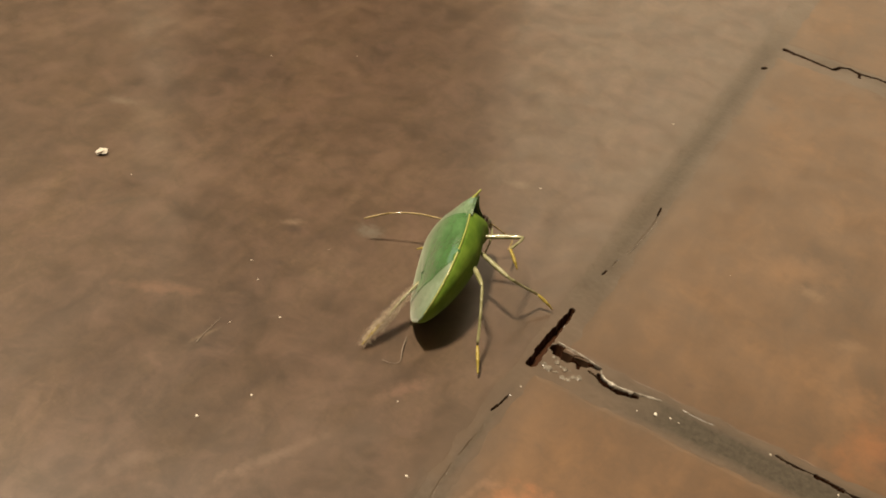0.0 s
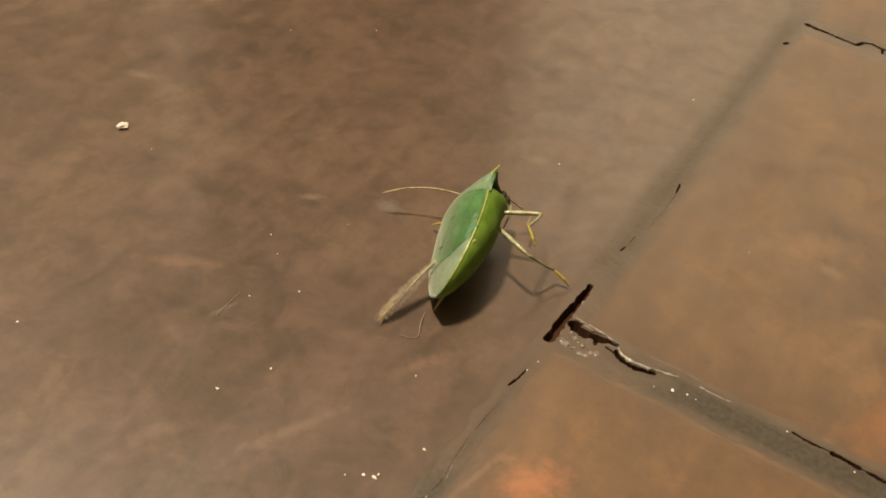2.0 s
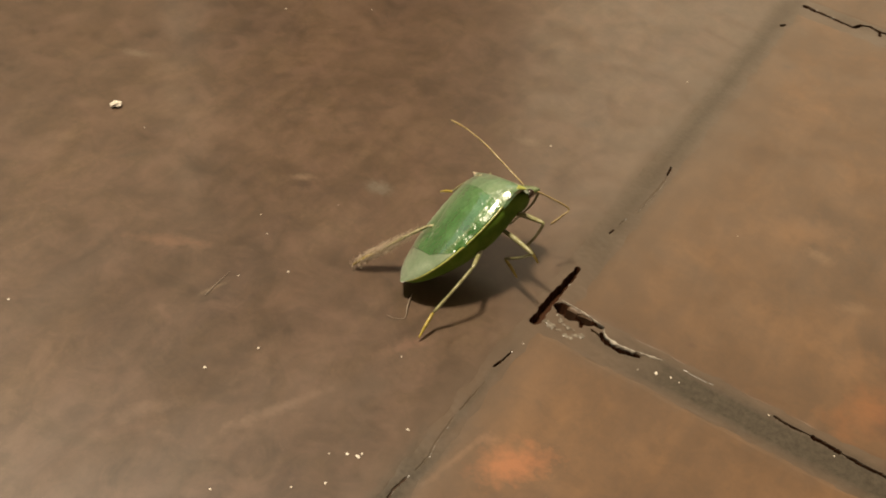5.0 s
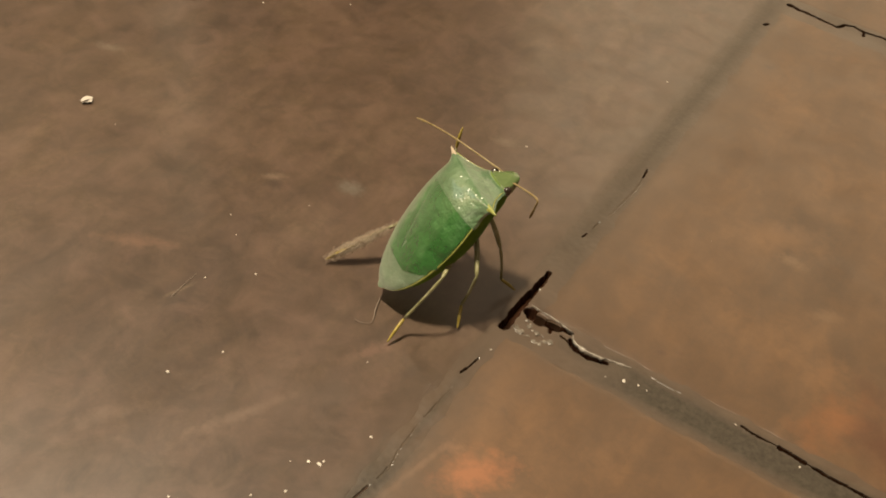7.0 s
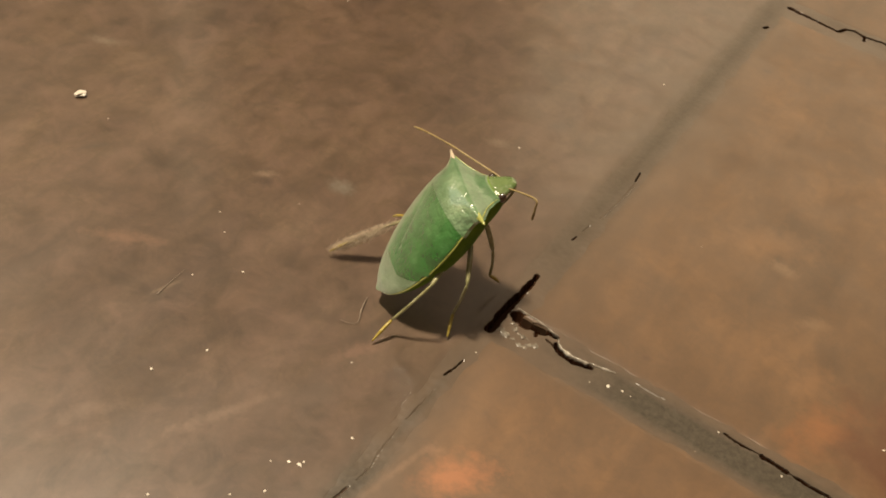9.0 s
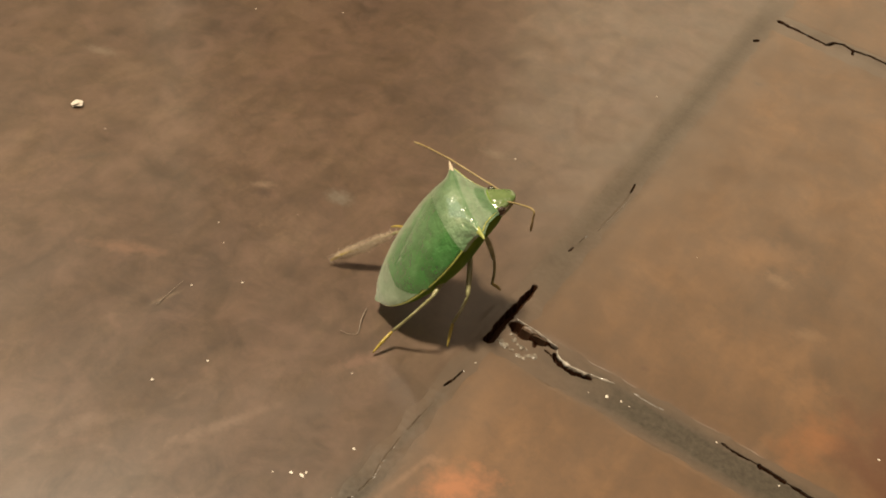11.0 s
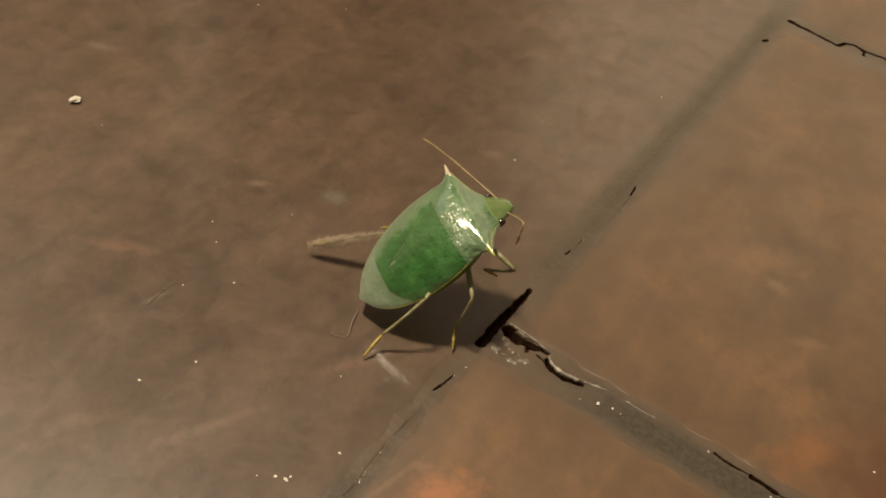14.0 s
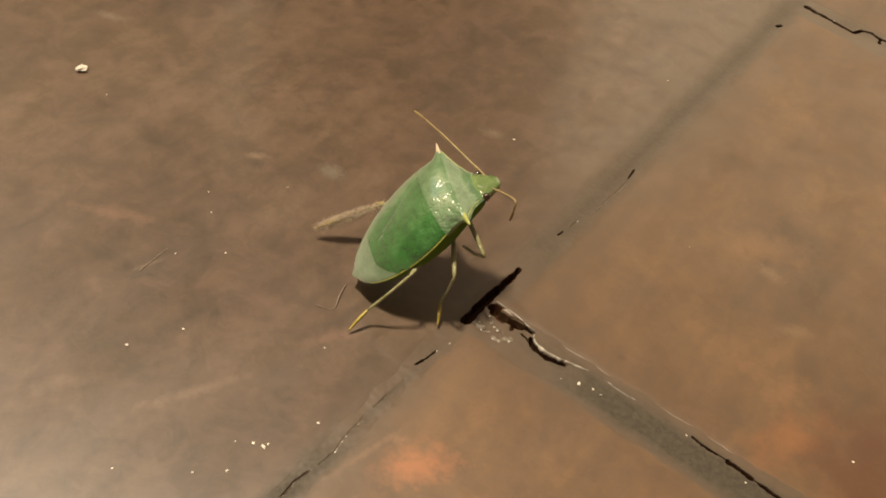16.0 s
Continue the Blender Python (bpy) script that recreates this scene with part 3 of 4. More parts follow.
for key, (hip, a, b, c, side) in LEGS.items():
    leg = limb("leg", a, 0.20, 0.27, 0.20, LIMB, bug, "slender olive-yellow leg")
    tibia = limb("tibia", b, 0.18, 0.15, 0.17, LIMB, leg, "")
    tarsus = limb("tarsus", c, 0.16, 0.18, 0.09, FOOT, leg, "yellow jointed foot")
    leg_parts[key] = (leg, tibia, tarsus)


def feeler(points, parent):
    bm = bmesh.new()
    pts = spline([Vector(p) * MM for p in points], 30)
    radii = [(0.075 + 0.035 * min(1, i / 14) + 0.025 * (math.sin(i / 29 * 5 * math.pi) > 0.8)) * MM * (0.6 if i in (0, 29) else 1) for i in range(30)]
    tube(bm, pts[:15], radii[:15], 8)
    antenna = part("antenna", bm, FEELER, parent, "thin tan jointed antenna")
    bm = bmesh.new()
    tube(bm, pts[14:23], [0.86 * q for q in radii[14:23]], 8)
    part("antenna_segment", bm, FEELER, antenna)
    bm = bmesh.new()
    tube(bm, pts[22:], radii[22:], 8)
    part("antenna_segment", bm, FEELER, antenna)
    return antenna


antenna_l = feeler([(0, 0, 0), (3.1, 0, 0.5), (6.7, 0, 1.0), (9.8, 0, 0.8), (12.5, 0, 0)], bug)
antenna_r = feeler([(0, 0, 0), (2.0, 0, 0.15), (4.2, 0, 0.1), (4.0, 0, -0.9), (3.4, 0, -2.2)], bug)

# ---- small things on the floor ----
def crumb(x, y, size, squash=0.6, seed=0, material=None, label="tiny pale crumb lying on the floor", group="crumbs on the floor", z=0.0, name="crumb"):
    rnd = random.Random(seed)
    bm = bmesh.new()
    bmesh.ops.create_icosphere(bm, subdivisions=1 if size < 0.6 else 2, radius=size / 2 * MM)
    off = Vector((rnd.random() * 50, rnd.random() * 50, seed))
    for v in bm.verts:
        v.co *= 1 + 0.75 * noise.noise(v.co / (size * 0.45 * MM) + off)
    bmesh.ops.scale(bm, vec=(1, 0.72 + 0.3 * rnd.random(), squash), verts=bm.verts)
    low = min(v.co.z for v in bm.verts)
    bmesh.ops.translate(bm, vec=(0, 0, -low), verts=bm.verts)
    ob = new(name, mesh_of(name, bm, material or CRUMB, False))
    ob.matrix_world = pose(x * MM, y * MM, z * MM, 0, 0, rnd.random() * 360)
    return tagged(ob, label, "crumb", group)


for n, (x, y, size) in enumerate(((-55.8, 0.0, 1.45), (-30.9, -4.4, 0.5), (-4.2, 53.9, 0.6), (-55.2, 31.3, 0.6), (-26.8, -13.1, 0.5), (-41.2, -28.9, 0.55), (-4.6, -23.5, 0.7), (-12.6, -33.9, 0.5), (-46.5, 39.4, 0.6), (-50.5, -1.0, 0.45), (-25.5, 2.2, 0.35), (-6.9, -25.2, 0.4), (0.6, -3.2, 0.45), (-19.2, -19.4, 0.6), (12.5, 27.0, 0.3), (-28.5, -6.4, 0.4), (-4.7, -24.0, 1.0), (-5.6, -24.3, 0.7), (-7.4, -29.8, 0.6), (-5.4, -27.8, 0.7), (-2.8, -18.9, 0.7), (-23.3, -9.6, 0.6), (37.9, 12.0, 0.7), (-12.2, 27.9, 0.7), (-21.5, -24.2, 0.9), (-8.0, -12.0, 0.4))):
    crumb(x, y, size if size > 1 else 0.45 * size, 0.35, n)
for n, (x, y, size) in enumerate(((12.9, 1.5, 0.5), (14.3, 1.95, 0.3), (15.2, 1.9, 0.2), (23.9, 3.5, 0.25), (11.2, 0.9, 0.2), (30.6, 2.6, 0.25))):
    crumb(x, y, size, 0.6, 40 + n, z=-0.12, label="tiny white grit grain lying in the grout joint", group="grit in the joint")
rnd = random.Random(5)
for n in range(38):
    u, v = rnd.random(), rnd.random()
    size = 0.18 + 0.75 * rnd.random() ** 2.2
    crumb(0.75 + 3.9 * u, 0.3 + 2.7 * v * (1 - 0.55 * u), size, 0.30, 60 + n, RUBBLE, "loose grey mortar crumb in the broken joint", "mortar crumbs in the broken joint", -0.10 - 0.22 * size + 0.12 * rnd.random(), "mortar_crumb")


def fibre(points, r, label):
    bm = bmesh.new()
    pts = spline([Vector(p) * MM for p in points], 24)
    tube(bm, pts, [r * MM * (0.5 + 0.5 * math.sin(math.pi * min(1, (i + 2) / 14))) for i in range(24)], 6)
    return tagged(new("fibre", mesh_of("fibre", bm, FIBRE)), label, "fibre")


fibre([(-11.7, -4.4, 0.15), (-11.1, -6.2, 0.35), (-10.5, -7.6, 0.12), (-11.2, -8.3, 0.12), (-12.0, -8.5, 0.25)], 0.055, "short bent pale fibre lying on the floor slab")
fibre([(-27.5, -17.2, 0.1), (-27.7, -15.0, 0.12), (-27.8, -13.2, 0.1)], 0.04, "short straight pale fibre lying on the floor slab")

# pale broken lip of the tile along the cracked joint
LIPS = [[(0.9, 4.75), (2.2, 4.65), (3.4, 4.6), (4.8, 4.3), (6.1, 4.1)], [(6.2, 3.75), (6.7, 3.05), (7.8, 2.6), (9.2, 2.65), (10.7, 3.05), (12.8, 3.6)], [(1.95, 31.2), (1.95, 29.3), (1.75, 26.6), (1.5, 23.2)]]
for n, line in enumerate(LIPS):
    bm = bmesh.new()
    pts = spline([(x, y, 0) for x, y in line], 60)
    rings = []
    for i, p in enumerate(pts):
        d = (pts[min(i + 1, 59)] - pts[max(i - 1, 0)]).normalized()
        side = Vector((-d.y, d.x, 0))
        w = (0.07, 0.19, 0.035)[n] * (0.25 + 0.75 * math.sin(math.pi * (i + 1) / 61)) * (0.75 + 0.9 * noise.noise(p * 1.7) + 0.5 * noise.noise(p * 5.1))
        w = max(w, 0.015)
        shift = side * (0.5 * w * noise.noise(p * 2.3 + Vector((0, 0, 4))))
        lift = 0.02 + (0.02, 0.16, 0.01)[n] * (math.sin(math.pi * i / 59) + 0.7 * noise.noise(p * 2.0 + Vector((9, 0, 0))))
        rings.append([(p + shift + side * dy * w + Vector((0, 0, z + lift))) * MM for dy, z in ((-1, -0.5), (-1.1, -0.12), (-0.5, 0.0), (0.4, 0.02), (1, -0.05), (1, -0.6))])
    loft(bm, rings)
    tagged(new("chipped_flake", mesh_of("chipped_flake", bm, LIP)), "pale chipped flake standing up along the cracked joint", "flake", "flakes along the joint")

# dust caught on the hind foot
leg, tibia, tarsus = leg_parts["LH"]
bm = bmesh.new()
rnd = random.Random(9)
for i in range(1500):
    x = rnd.triangular(-5.0, 3.3, 0.6)
    thick = 0.04 + 0.085 * max(0.0, 1 - ((x - 0.6) / 4.6) ** 2)
    p = Vector((x, rnd.gauss(0, thick), rnd.gauss(0.05, thick)))
    pts = [p]
    d = Vector((rnd.gauss(0, 1), rnd.gauss(0, 1), rnd.gauss(0, 0.7))).normalized()
    for k in range(4):
        d = (d + Vector((rnd.gauss(0, 0.6), rnd.gauss(0, 0.6), rnd.gauss(0, 0.6)))).normalized()
        pts.append(pts[-1] + d * 0.17)
    tube(bm, [q * MM for q in pts], 0.013 * MM, 3)
dust = part("dust_tuft", bm, DUST, leg, "grey dust and lint caught on the foot")

# ---- the floor's pieces ----
def line_gap(x, y, line):
    """The distance of (x, y) from a broken line."""
    best = 1e9
    for (ax, ay), (bx, by) in zip(line, line[1:]):
        dx, dy = bx - ax, by - ay
        s = max(0.0, min(1.0, ((x - ax) * dx + (y - ay) * dy) / (dx * dx + dy * dy)))
        best = min(best, math.hypot(x - ax - s * dx, y - ay - s * dy))
    return best


# cracks in the joints: half width, depth, line
CRACKS = [
    (0.46, 1.2, [(0.05, 0.4), (0.0, 3.0), (0.0, 5.6)]),
    (0.40, 1.2, [(0.05, 5.6), (0.15, 7.6), (0.20, 8.9)]),
    (0.24, 1.0, [(0.20, 8.9), (0.10, 10.2)]),
    (0.80, 1.5, [(1.5, 3.75), (2.6, 3.6)]),
    (0.58, 1.5, [(2.6, 3.6), (4.4, 3.7)]),
    (0.24, 1.6, [(4.4, 3.8), (5.9, 3.9)]),
    (0.24, 1.4, [(6.3, 3.0), (7.3, 2.2), (8.9, 2.1), (10.4, 2.55)]),
    (0.07, 0.3, [(5.2, 2.9), (6.4, 2.6)]),
    (0.10, 0.5, [(4.0, 3.2), (4.1, 2.5)]),
    (0.05, 0.0, [(15.0, 3.7), (16.5, 3.6), (18.0, 3.7)]),
    (0.10, 1.2, [(24.4, 3.75), (25.6, 3.55), (27.2, 3.6)]),
    (0.06, 0.6, [(27.2, 3.6), (28.2, 3.65)]),
    (0.20, 1.6, [(28.3, 3.6), (29.4, 3.5), (30.9, 3.4)]),
    (0.07, 0.6, [(30.9, 3.4), (31.9, 3.35)]),
    (0.15, 1.4, [(32.0, 3.35), (33.3, 3.2), (35.0, 3.3), (39.0, 3.2)]),
    (0.09, 0.4, [(-0.15, -6.6), (-0.3, -7.4)]),
    (0.06, 0.3, [(0.1, -4.9), (-0.1, -6.8)]),
    (0.05, -0.02, [(-0.1, -9.6), (-0.2, -12.8), (-0.25, -14.0)]),
    (0.06, -0.02, [(-0.25, -15.0), (-0.2, -16.8), (-0.1, -18.8), (0.2, -20.3), (0.0, -22.1)]),
    (0.10, 0.10, [(-0.2, -23.2), (-0.45, -24.7), (-0.3, -26.5)]),
    (0.09, 0.4, [(1.35, 34.2), (1.6, 32.4)]),
    (0.05, -0.02, [(1.7, 31.8), (1.7, 29.4), (1.55, 26.4), (1.25, 23.1)]),
    (0.06, 0.0, [(0.9, 21.2), (0.75, 20.0)]),
    (0.08, 0.3, [(0.55, 18.6), (0.45, 17.9)]),
    (0.36, 2.4, [(2.4, 88.6), (4.2, 88.4)]),
    (0.22, 2.4, [(4.2, 88.4), (6.0, 88.2), (10.6, 87.7), (11.3, 89.3), (12.6, 90.0), (14.0, 89.4), (17.0, 89.9), (21.0, 89.5)]),
    (0.15, 1.5, [(14.2, 89.6), (14.6, 88.0)]),
    (0.24, 1.6, [(1.3, 79.6), (1.6, 80.2)]),
]


def grout_height(x, y):
    z = -0.05 + 0.04 * noise.noise((x * 0.5, y * 0.35, 0)) + 0.010 * noise.noise((x * 1.6, y * 1.6, 3))
    wob = 0.16 * noise.noise((x * 1.1, y * 1.1, 7))
    for w, deep, line in CRACKS:
        if min(p[0] for p in line) - 2 < x < max(p[0] for p in line) + 2 and min(p[1] for p in line) - 2 < y < max(p[1] for p in line) + 2:
            shift = wob * min(1.0, w / 0.3) + 0.35 * min(w, 0.3) * noise.noise((x * 3.1, y * 3.1, 11))
            d = line_gap(x + shift, y + shift, line)
            if d < w * 1.1:
                z = min(z, -0.1 - deep * min(1.0, (w * 1.1 - d) / (w * 0.3)))
    return z


def grout_strip(x0, x1, nx, y0, y1, ny):
    bm = bmesh.new()
    grid = []
    for j in range(ny + 1):
        y = y0 + (y1 - y0) * j / ny
        grid.append([bm.verts.new((x0 * MM + (x1 - x0) * MM * i / nx, y * MM, grout_height(x0 + (x1 - x0) * i / nx, y) * MM)) for i in range(nx + 1)])
    for a, b in zip(grid, grid[1:]):
        for i in range(nx):
            bm.faces.new((a[i], a[i + 1], b[i + 1], b[i]))
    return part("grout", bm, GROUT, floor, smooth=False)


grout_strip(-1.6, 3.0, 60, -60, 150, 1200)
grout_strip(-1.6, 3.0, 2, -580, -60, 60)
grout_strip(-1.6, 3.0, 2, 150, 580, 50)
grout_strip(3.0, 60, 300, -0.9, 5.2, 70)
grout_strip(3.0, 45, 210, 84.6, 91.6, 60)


def tile_mesh(x0, x1, y0, y1, step, rag, seed):
    """A clay tile with worn, uneven edges; mm."""
    corners = [(x0, y0), (x1, y0), (x1, y1), (x0, y1)]
    ring = []
    for (ax, ay), (bx, by) in zip(corners, corners[1:] + corners[:1]):
        n = max(2, round(math.hypot(bx - ax, by - ay) / step))
        for i in range(n):
            ring.append((ax + (bx - ax) * i / n, ay + (by - ay) * i / n, bx - ax, by - ay))
    bm = bmesh.new()
    rows = []
    soft = 1.1
    for inset, z in ((0.0, -5.5), (0.0, -0.30), (0.15, -0.12), (0.50, -0.05), (1.0, -0.015), (1.8, 0.0)):
        row = []
        for x, y, dx, dy in ring:
            k = math.hypot(dx, dy)
            wob = rag * (noise.noise((x * 0.35, y * 0.35, seed)) + 0.6 * noise.noise((x * 1.3, y * 1.3, seed + 5)))
            nx, ny = -dy / k, dx / k
            d = inset * 1.0
            wob = wob if inset < 1.7 else 0.0
            px, py = min(max(x, x0 + d), x1 - d) + nx * wob, min(max(y, y0 + d), y1 - d) + ny * wob
            row.append((px * MM, py * MM, z * MM))
        rows.append(row)
    cx, cy = (x0 + x1) / 2 * MM, (y0 + y1) / 2 * MM
    for k in (0.6, 0.2, 0.02):
        rows.append([(cx + (px - cx) * k, cy + (py - cy) * k, z) for px, py, z in rows[5]])
    vs = loft(bm, rows, caps=False)
    bm.faces.new(vs[-1])
    return bm


def tile(name, x0, x1, y0, y1, material, step=0.7, rag=0.22, seed=0, label=""):
    return part(name, tile_mesh(x0, x1, y0, y1, step, rag, seed), material, floor, label, smooth=False)


tile("slab", -270, -0.75, -190, 190, SLAB, 0.8, 0.20, 1, "large brown waxed clay slab")
tile("tile", 1.85, 215, 4.25, 85.6, TILE, 0.7, 0.25, 2, "orange-brown clay tile")
tile("tile", 0.45, 215, -82, -0.25, TILE, 0.7, 0.20, 3)
tile("tile", 1.85, 215, 90.4, 172, TILE, 0.9, 0.22, 4)
for i, (x0, x1, y0, y1) in enumerate(((1.85, 215, -166, -86), (1.85, 215, 176, 256), (-270, -0.75, 194, 574), (-270, -0.75, -574, -194))):
    tile("tile" if x0 > 0 else "slab", x0, x1, y0, y1, TILE if x0 > 0 else SLAB, 4, 0.2, 10 + i)
slab_mesh = mesh_of("slab", tile_mesh(-134, 134, -190, 190, 12, 0.2, 30), SLAB, False)
for cx in [-135] + [-408 - 272 * k for k in range(4)]:
    for cy in range(-1300, 1990, 384):
        if cx == -135 and abs(cy) < 700:
            continue
        if Y0 * 1000 < cy - 192 and cy + 192 < Y1 * 1000:
            ob = new("slab", slab_mesh)
            ob.parent = floor
            ob.matrix_basis = pose(cx * MM, cy * MM, 0)
far_tile_mesh = mesh_of("tile", tile_mesh(-97, 97, -40, 40, 10, 0.2, 31), TILE, False)
for cx, skip in ((105, True), (315, False)):
    for cy in range(-1128, 1560, 84):
        if not (skip and -215 < cy < 300):
            ob = new("tile", far_tile_mesh)
            ob.parent = floor
            ob.matrix_basis = pose(cx * MM, cy * MM, 0)


# ---- what moves ----
BUG = [
    (0.0, -12.75, 3.25, 4.75, -66.0, -6.6, 106.4),
    (3.0, -12.75, 3.25, 4.75, -66.0, -6.6, 106.4),
    (3.5, -12.40, 3.30, 4.70, -55.0, -8.3, 90.8),
    (4.0, -11.60, 3.10, 4.90, -48.5, -17.7, 83.7),
    (6.5, -9.31, 0.51, 7.95, -14.4, -47.7, 60.9),
    (7.0, -9.20, -0.02, 8.65, -8.9, -52.8, 58.3),
    (7.5, -8.50, -0.19, 8.96, -2.3, -55.0, 52.8),
    (8.0, -8.15, -0.27, 9.07, -6.1, -55.3, 55.9),
    (8.5, -8.25, -0.24, 9.08, -8.1, -56.3, 54.5),
    (9.0, -8.10, -0.29, 9.11, -7.5, -57.4, 53.5),
    (11.5, -8.16, -0.40, 8.94, -4.3, -58.4, 51.1),
    (12.0, -8.33, -0.29, 8.92, -3.9, -55.9, 52.8),
    (12.5, -8.13, -0.41, 8.96, -4.8, -56.2, 53.0),
    (13.0, -8.52, -0.44, 8.92, -1.3, -56.0, 54.1),
    (13.5, -8.09, -0.15, 8.67, 8.3, -50.1, 51.1),
    (14.0, -7.92, 0.07, 8.52, 10.5, -48.3, 50.5),
    (14.5, -7.87, 0.00, 8.54, 8.1, -49.6, 50.8),
    (15.0, -7.98, -0.04, 8.58, 6.8, -50.7, 49.8),
    (15.5, -8.08, -0.05, 8.59, 1.5, -52.0, 51.2),
    (16.0, -7.99, 0.21, 8.52, -1.8, -52.5, 53.1),
]
FEET = {
    "LH": [(0.0, -14.5, -8.3, 0.5), (3.0, -14.6, -8.6, 0.5), (3.5, -17.5, -7.2, 0.5), (4.0, -18.3, -6.1, 0.5), (6.5, -19.0, -3.6, 0.5), (7.0, -18.9, -3.8, 0.5), (8.5, -18.2, -2.2, 0.8), (11.5, -18.3, -1.5, 0.5), (12.5, -19.0, -1.5, 2.7), (13.5, -20.1, -1.9, 1.6), (14.0, -20.4, -1.5, 1.3), (15.5, -18.3, -2.0, 1.3), (16.0, -18.4, -1.6, 1.3)],
    "RH": [(0.0, -3.4, -4.8, 0.5), (0.5, -3.7, -4.5, 0.8), (1.0, -3.9, -3.9, 1.3), (1.5, -5.0, -1.9, 2.0), (2.0, -10.9, -4.0, 0.7), (2.5, -10.7, -3.0, 0.7), (3.0, -6.1, 0.4, 4.0), (3.5, -8.6, -6.6, 0.4), (4.0, -7.9, -9.4, 0.4), (6.5, -7.7, -9.2, 0.4), (8.5, -7.9, -8.9, 0.4), (16.0, -7.5, -9.1, 0.4)],
    "RM": [(0.0, -1.5, 8.4, 0.4), (3.0, -1.6, 8.2, 0.4), (3.5, -5.6, 5.7, 4.0), (4.0, -4.2, 7.6, 2.0), (6.5, -3.4, -3.3, 0.4), (7.5, -3.3, -3.2, 0.4), (8.0, -2.5, -3.8, 0.4), (11.5, -2.6, -3.5, 0.4), (12.5, -1.3, -1.2, 0.4), (13.0, -1.3, -2.2, 0.4), (14.0, -1.5, -2.6, 0.4), (16.0, -1.5, -2.5, 0.4)],
    "RF": [(0.0, -5.0, 4.5, 6.7), (3.0, -4.9, 4.2, 6.7), (3.5, -3.8, 3.9, 5.3), (4.0, -3.4, 4.8, 4.7), (6.5, -1.4, 5.0, 0.4), (7.0, -1.3, 5.1, 0.4), (8.5, -2.0, 6.0, 0.4), (11.5, -1.9, 6.9, 0.4), (12.5, -1.2, 8.1, 0.4), (13.5, -2.3, 4.9, 4.0), (14.0, -2.1, 5.7, 4.0), (15.5, -2.1, 3.9, 4.7), (16.0, -2.2, 4.3, 4.7)],
    "LM": [(0.0, -17.7, 7.5, 0.7), (3.0, -18.0, 7.1, 0.7), (4.0, -17.5, 9.0, 0.5), (5.3, -16.0, 7.5, 4.0), (6.3, -13.9, 6.9, 10.8), (6.6, -13.5, 7.1, 14.0), (7.0, -12.3, 8.9, 13.6), (7.5, -12.0, 7.6, 16.0), (8.0, -15.0, 7.5, 5.0), (8.5, -17.0, 6.5, 0.5), (16.0, -17.0, 6.5, 0.5)],
    "LF": [(0.0, -16.5, 13.5, 0.5), (3.0, -16.5, 13.5, 0.5), (4.0, -13.5, 13.0, 0.5), (6.5, -11.0, 11.0, 0.5), (16.0, -10.5, 10.5, 0.5)],
}
FEEL_L = [(0.0, 5.8, 6.1, 7.1), (3.0, 6.1, 6.2, 7.0), (3.5, 8.6, 7.8, 6.4), (4.0, 10.5, 10.8, 6.5), (6.5, 6.4, 12.3, 2.0), (7.0, 4.5, 12.4, 1.2), (8.5, 3.3, 12.7, 2.0), (11.5, 2.7, 12.7, 1.0), (12.5, 3.6, 13.0, 1.0), (14.0, 3.7, 13.4, -3.2), (15.5, 4.1, 13.4, -0.6), (16.0, 4.4, 13.3, 0.1)]
FEEL_R = [(0.0, 8.6, 0.5, -7.0), (4.0, 8.6, 0.5, -7.0), (6.5, 8.4, -4.7, -3.0), (8.5, 9.4, -4.3, -3.4), (11.5, 9.7, -4.2, -2.8), (14.0, 9.1, -4.0, -1.1), (16.0, 9.4, -4.3, -2.6)]


def between(rows, t):
    """The numbers of rows (t, ...) at time t."""
    if t <= rows[0][0]:
        return rows[0][1:]
    for p, q in zip(rows, rows[1:]):
        if t <= q[0]:
            s = (t - p[0]) / (q[0] - p[0])
            return tuple(u + (v - u) * s for u, v in zip(p[1:], q[1:]))
    return rows[-1][1:]


def along(at, way, up):
    """A pose at a place with its x axis along way."""
    x = Vector(way).normalized()
    y = Vector(up).cross(x).normalized()
    z = x.cross(y)
    return Matrix(((x.x, y.x, z.x, at[0]), (x.y, y.y, z.y, at[1]), (x.z, y.z, z.z, at[2]), (0, 0, 0, 1)))


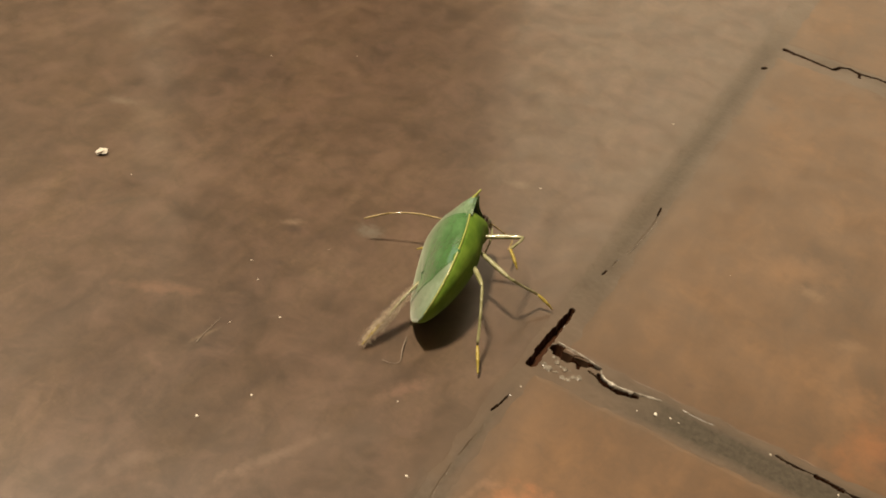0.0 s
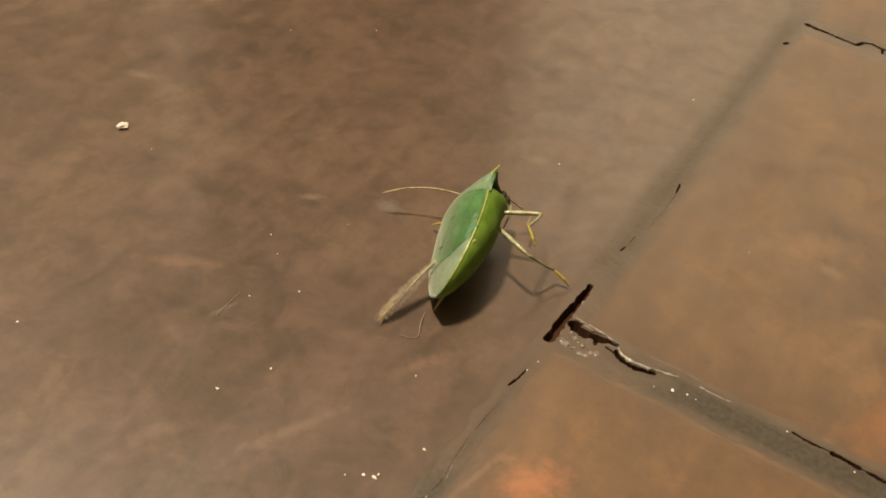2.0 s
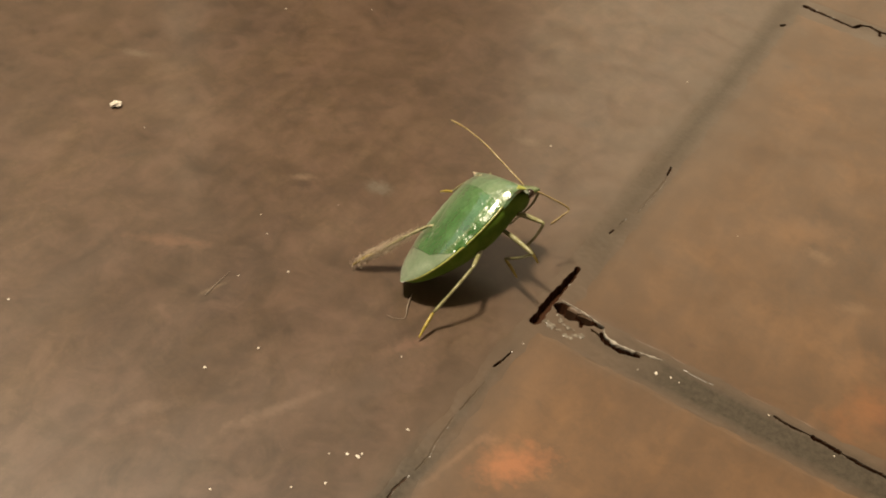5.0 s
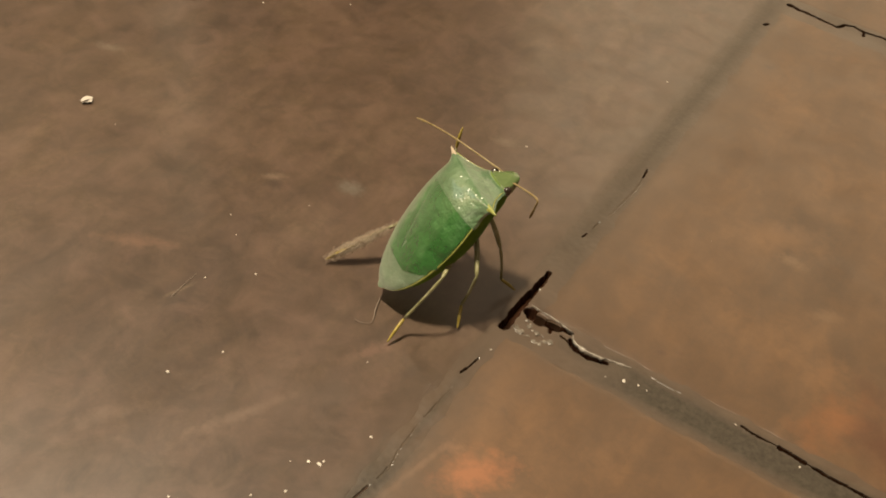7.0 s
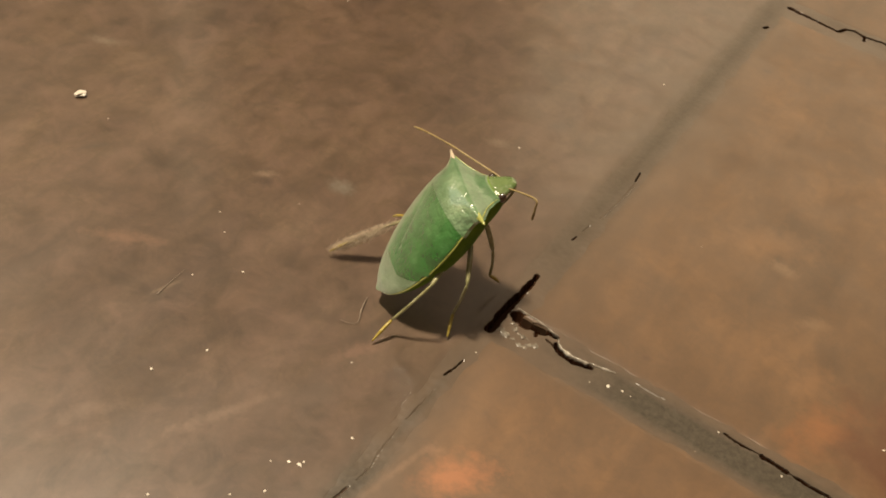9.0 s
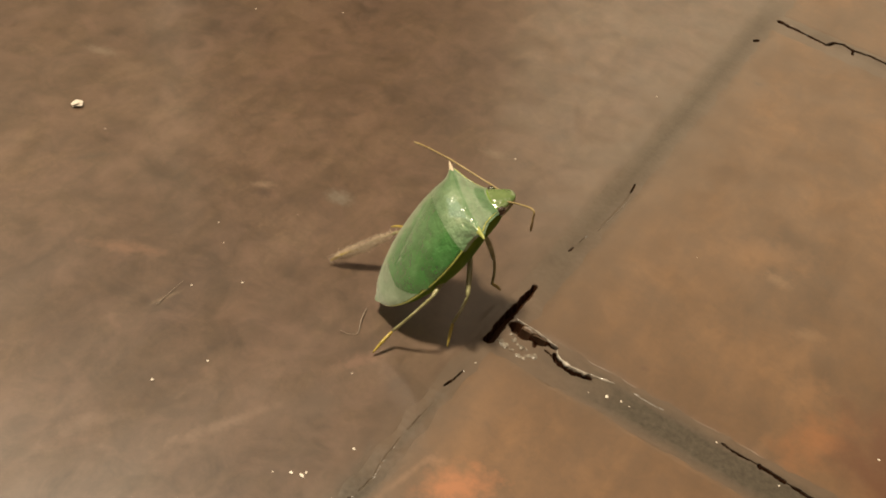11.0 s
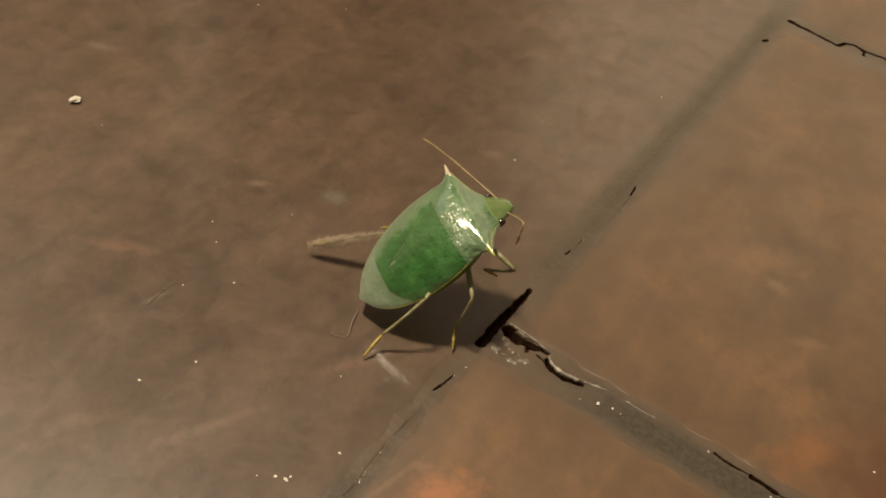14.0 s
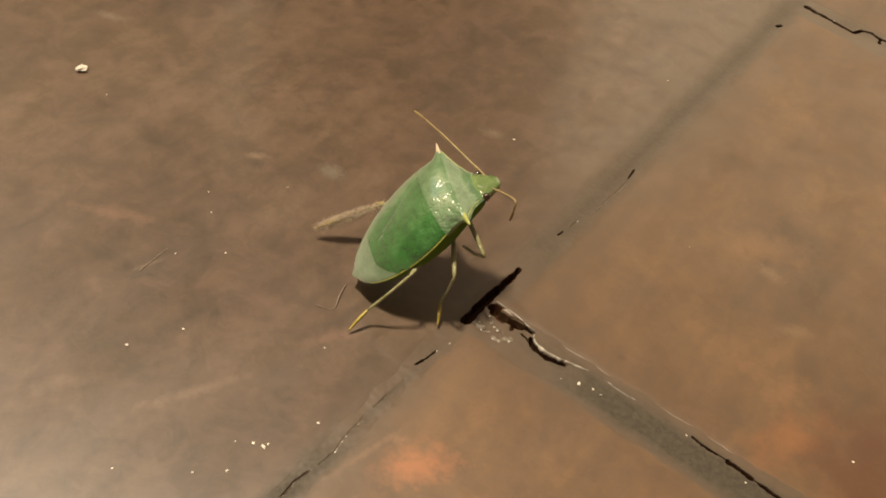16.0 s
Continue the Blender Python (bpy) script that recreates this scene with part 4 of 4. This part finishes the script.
def motions():
    times = sorted({i * 0.5 for i in range(33)} | {3.2, 3.35, 3.75, 6.3, 6.6, 7.75, 12.25})
    poses = {t: pose(*(v * MM if i < 3 else v for i, v in enumerate(between(BUG, t)))) for t in times}
    walk(bug, [(t, poses[t]) for t in times])
    for key, (leg, tibia, tarsus) in leg_parts.items():
        hip, a, b, c, side = LEGS[key]
        one, two, three = [], [], []
        for t in times:
            m = poses[t]
            h = m @ (Vector(hip) * LONG * MM)
            tip = Vector(between(FEET[key], t)) * MM
            flat = Vector((tip.x - h.x, tip.y - h.y, 0))
            flat = flat.normalized() if flat.length > 1e-5 else Vector((1, 0, 0))
            ankle = tip - (flat * 0.80 + Vector((0, 0, -0.6))).normalized() * c * MM
            waving = key == "LM" and 5 < t < 8
            if waving:
                ankle = tip - (m.to_3x3() @ Vector((1, 0, 0.5))).normalized() * c * MM
            low = b
            if key == "LH":
                ankle, low = tip, b + c
            d = ankle - h
            far = min(d.length, (a + low) * 0.985 * MM)
            far = max(far, abs(a - low) * 1.2 * MM)
            u = d.normalized()
            pole = Vector((0, 0, 1)) + (m.to_3x3() @ Vector((0, side, 0))) * 0.5
            if key == "LH":
                pole = Vector((-0.40, 0.60, 0.05)) if t > 5 else Vector((-0.2, -0.3, 0.5))
            elif key == "RM" and t < 3.3:
                pole = Vector((0.45, -0.65, 0.35))
            elif key == "RH" and t > 3.3:
                pole = Vector((0.43, -0.65, 0.50))
            elif key == "RF" and t < 5:
                pole = Vector((0.86, 0.50, 0.15))
            elif waving:
                pole = m.to_3x3() @ Vector((0, 1, -0.2))
            pole = (pole - u * pole.dot(u)).normalized()
            s = (far * far + (a * a - low * low) * MM * MM) / (2 * far)
            lift = math.sqrt(max(0.0, (a * MM) ** 2 - s * s))
            knee = h + u * s + pole * lift
            ankle = h + u * far
            if key == "LH":
                tip = ankle
                ankle = knee + (tip - knee).normalized() * b * MM
            f = along(h, knee - h, pole)
            g = along(knee, ankle - knee, pole)
            k = along(ankle, tip - ankle, Vector((0, 0, 1)) + flat * 0.2)
            one.append((t, m.inverted() @ f))
            two.append((t, f.inverted() @ g))
            three.append((t, f.inverted() @ k))
        walk(leg, one)
        walk(tibia, two)
        walk(tarsus, three)
        if key == "LH":
            walk(dust, three)
    for ob, rows, s in ((antenna_l, FEEL_L, 1), (antenna_r, FEEL_R, -1)):
        root = Vector((0.455, s * 0.045, -0.175)) * LONG
        walk(ob, [(t, along(root * MM, Vector(between(rows, t)) - root, (0.3, 0, 1) if s > 0 else (0.8, 0, 0.57))) for t in times])


motions()
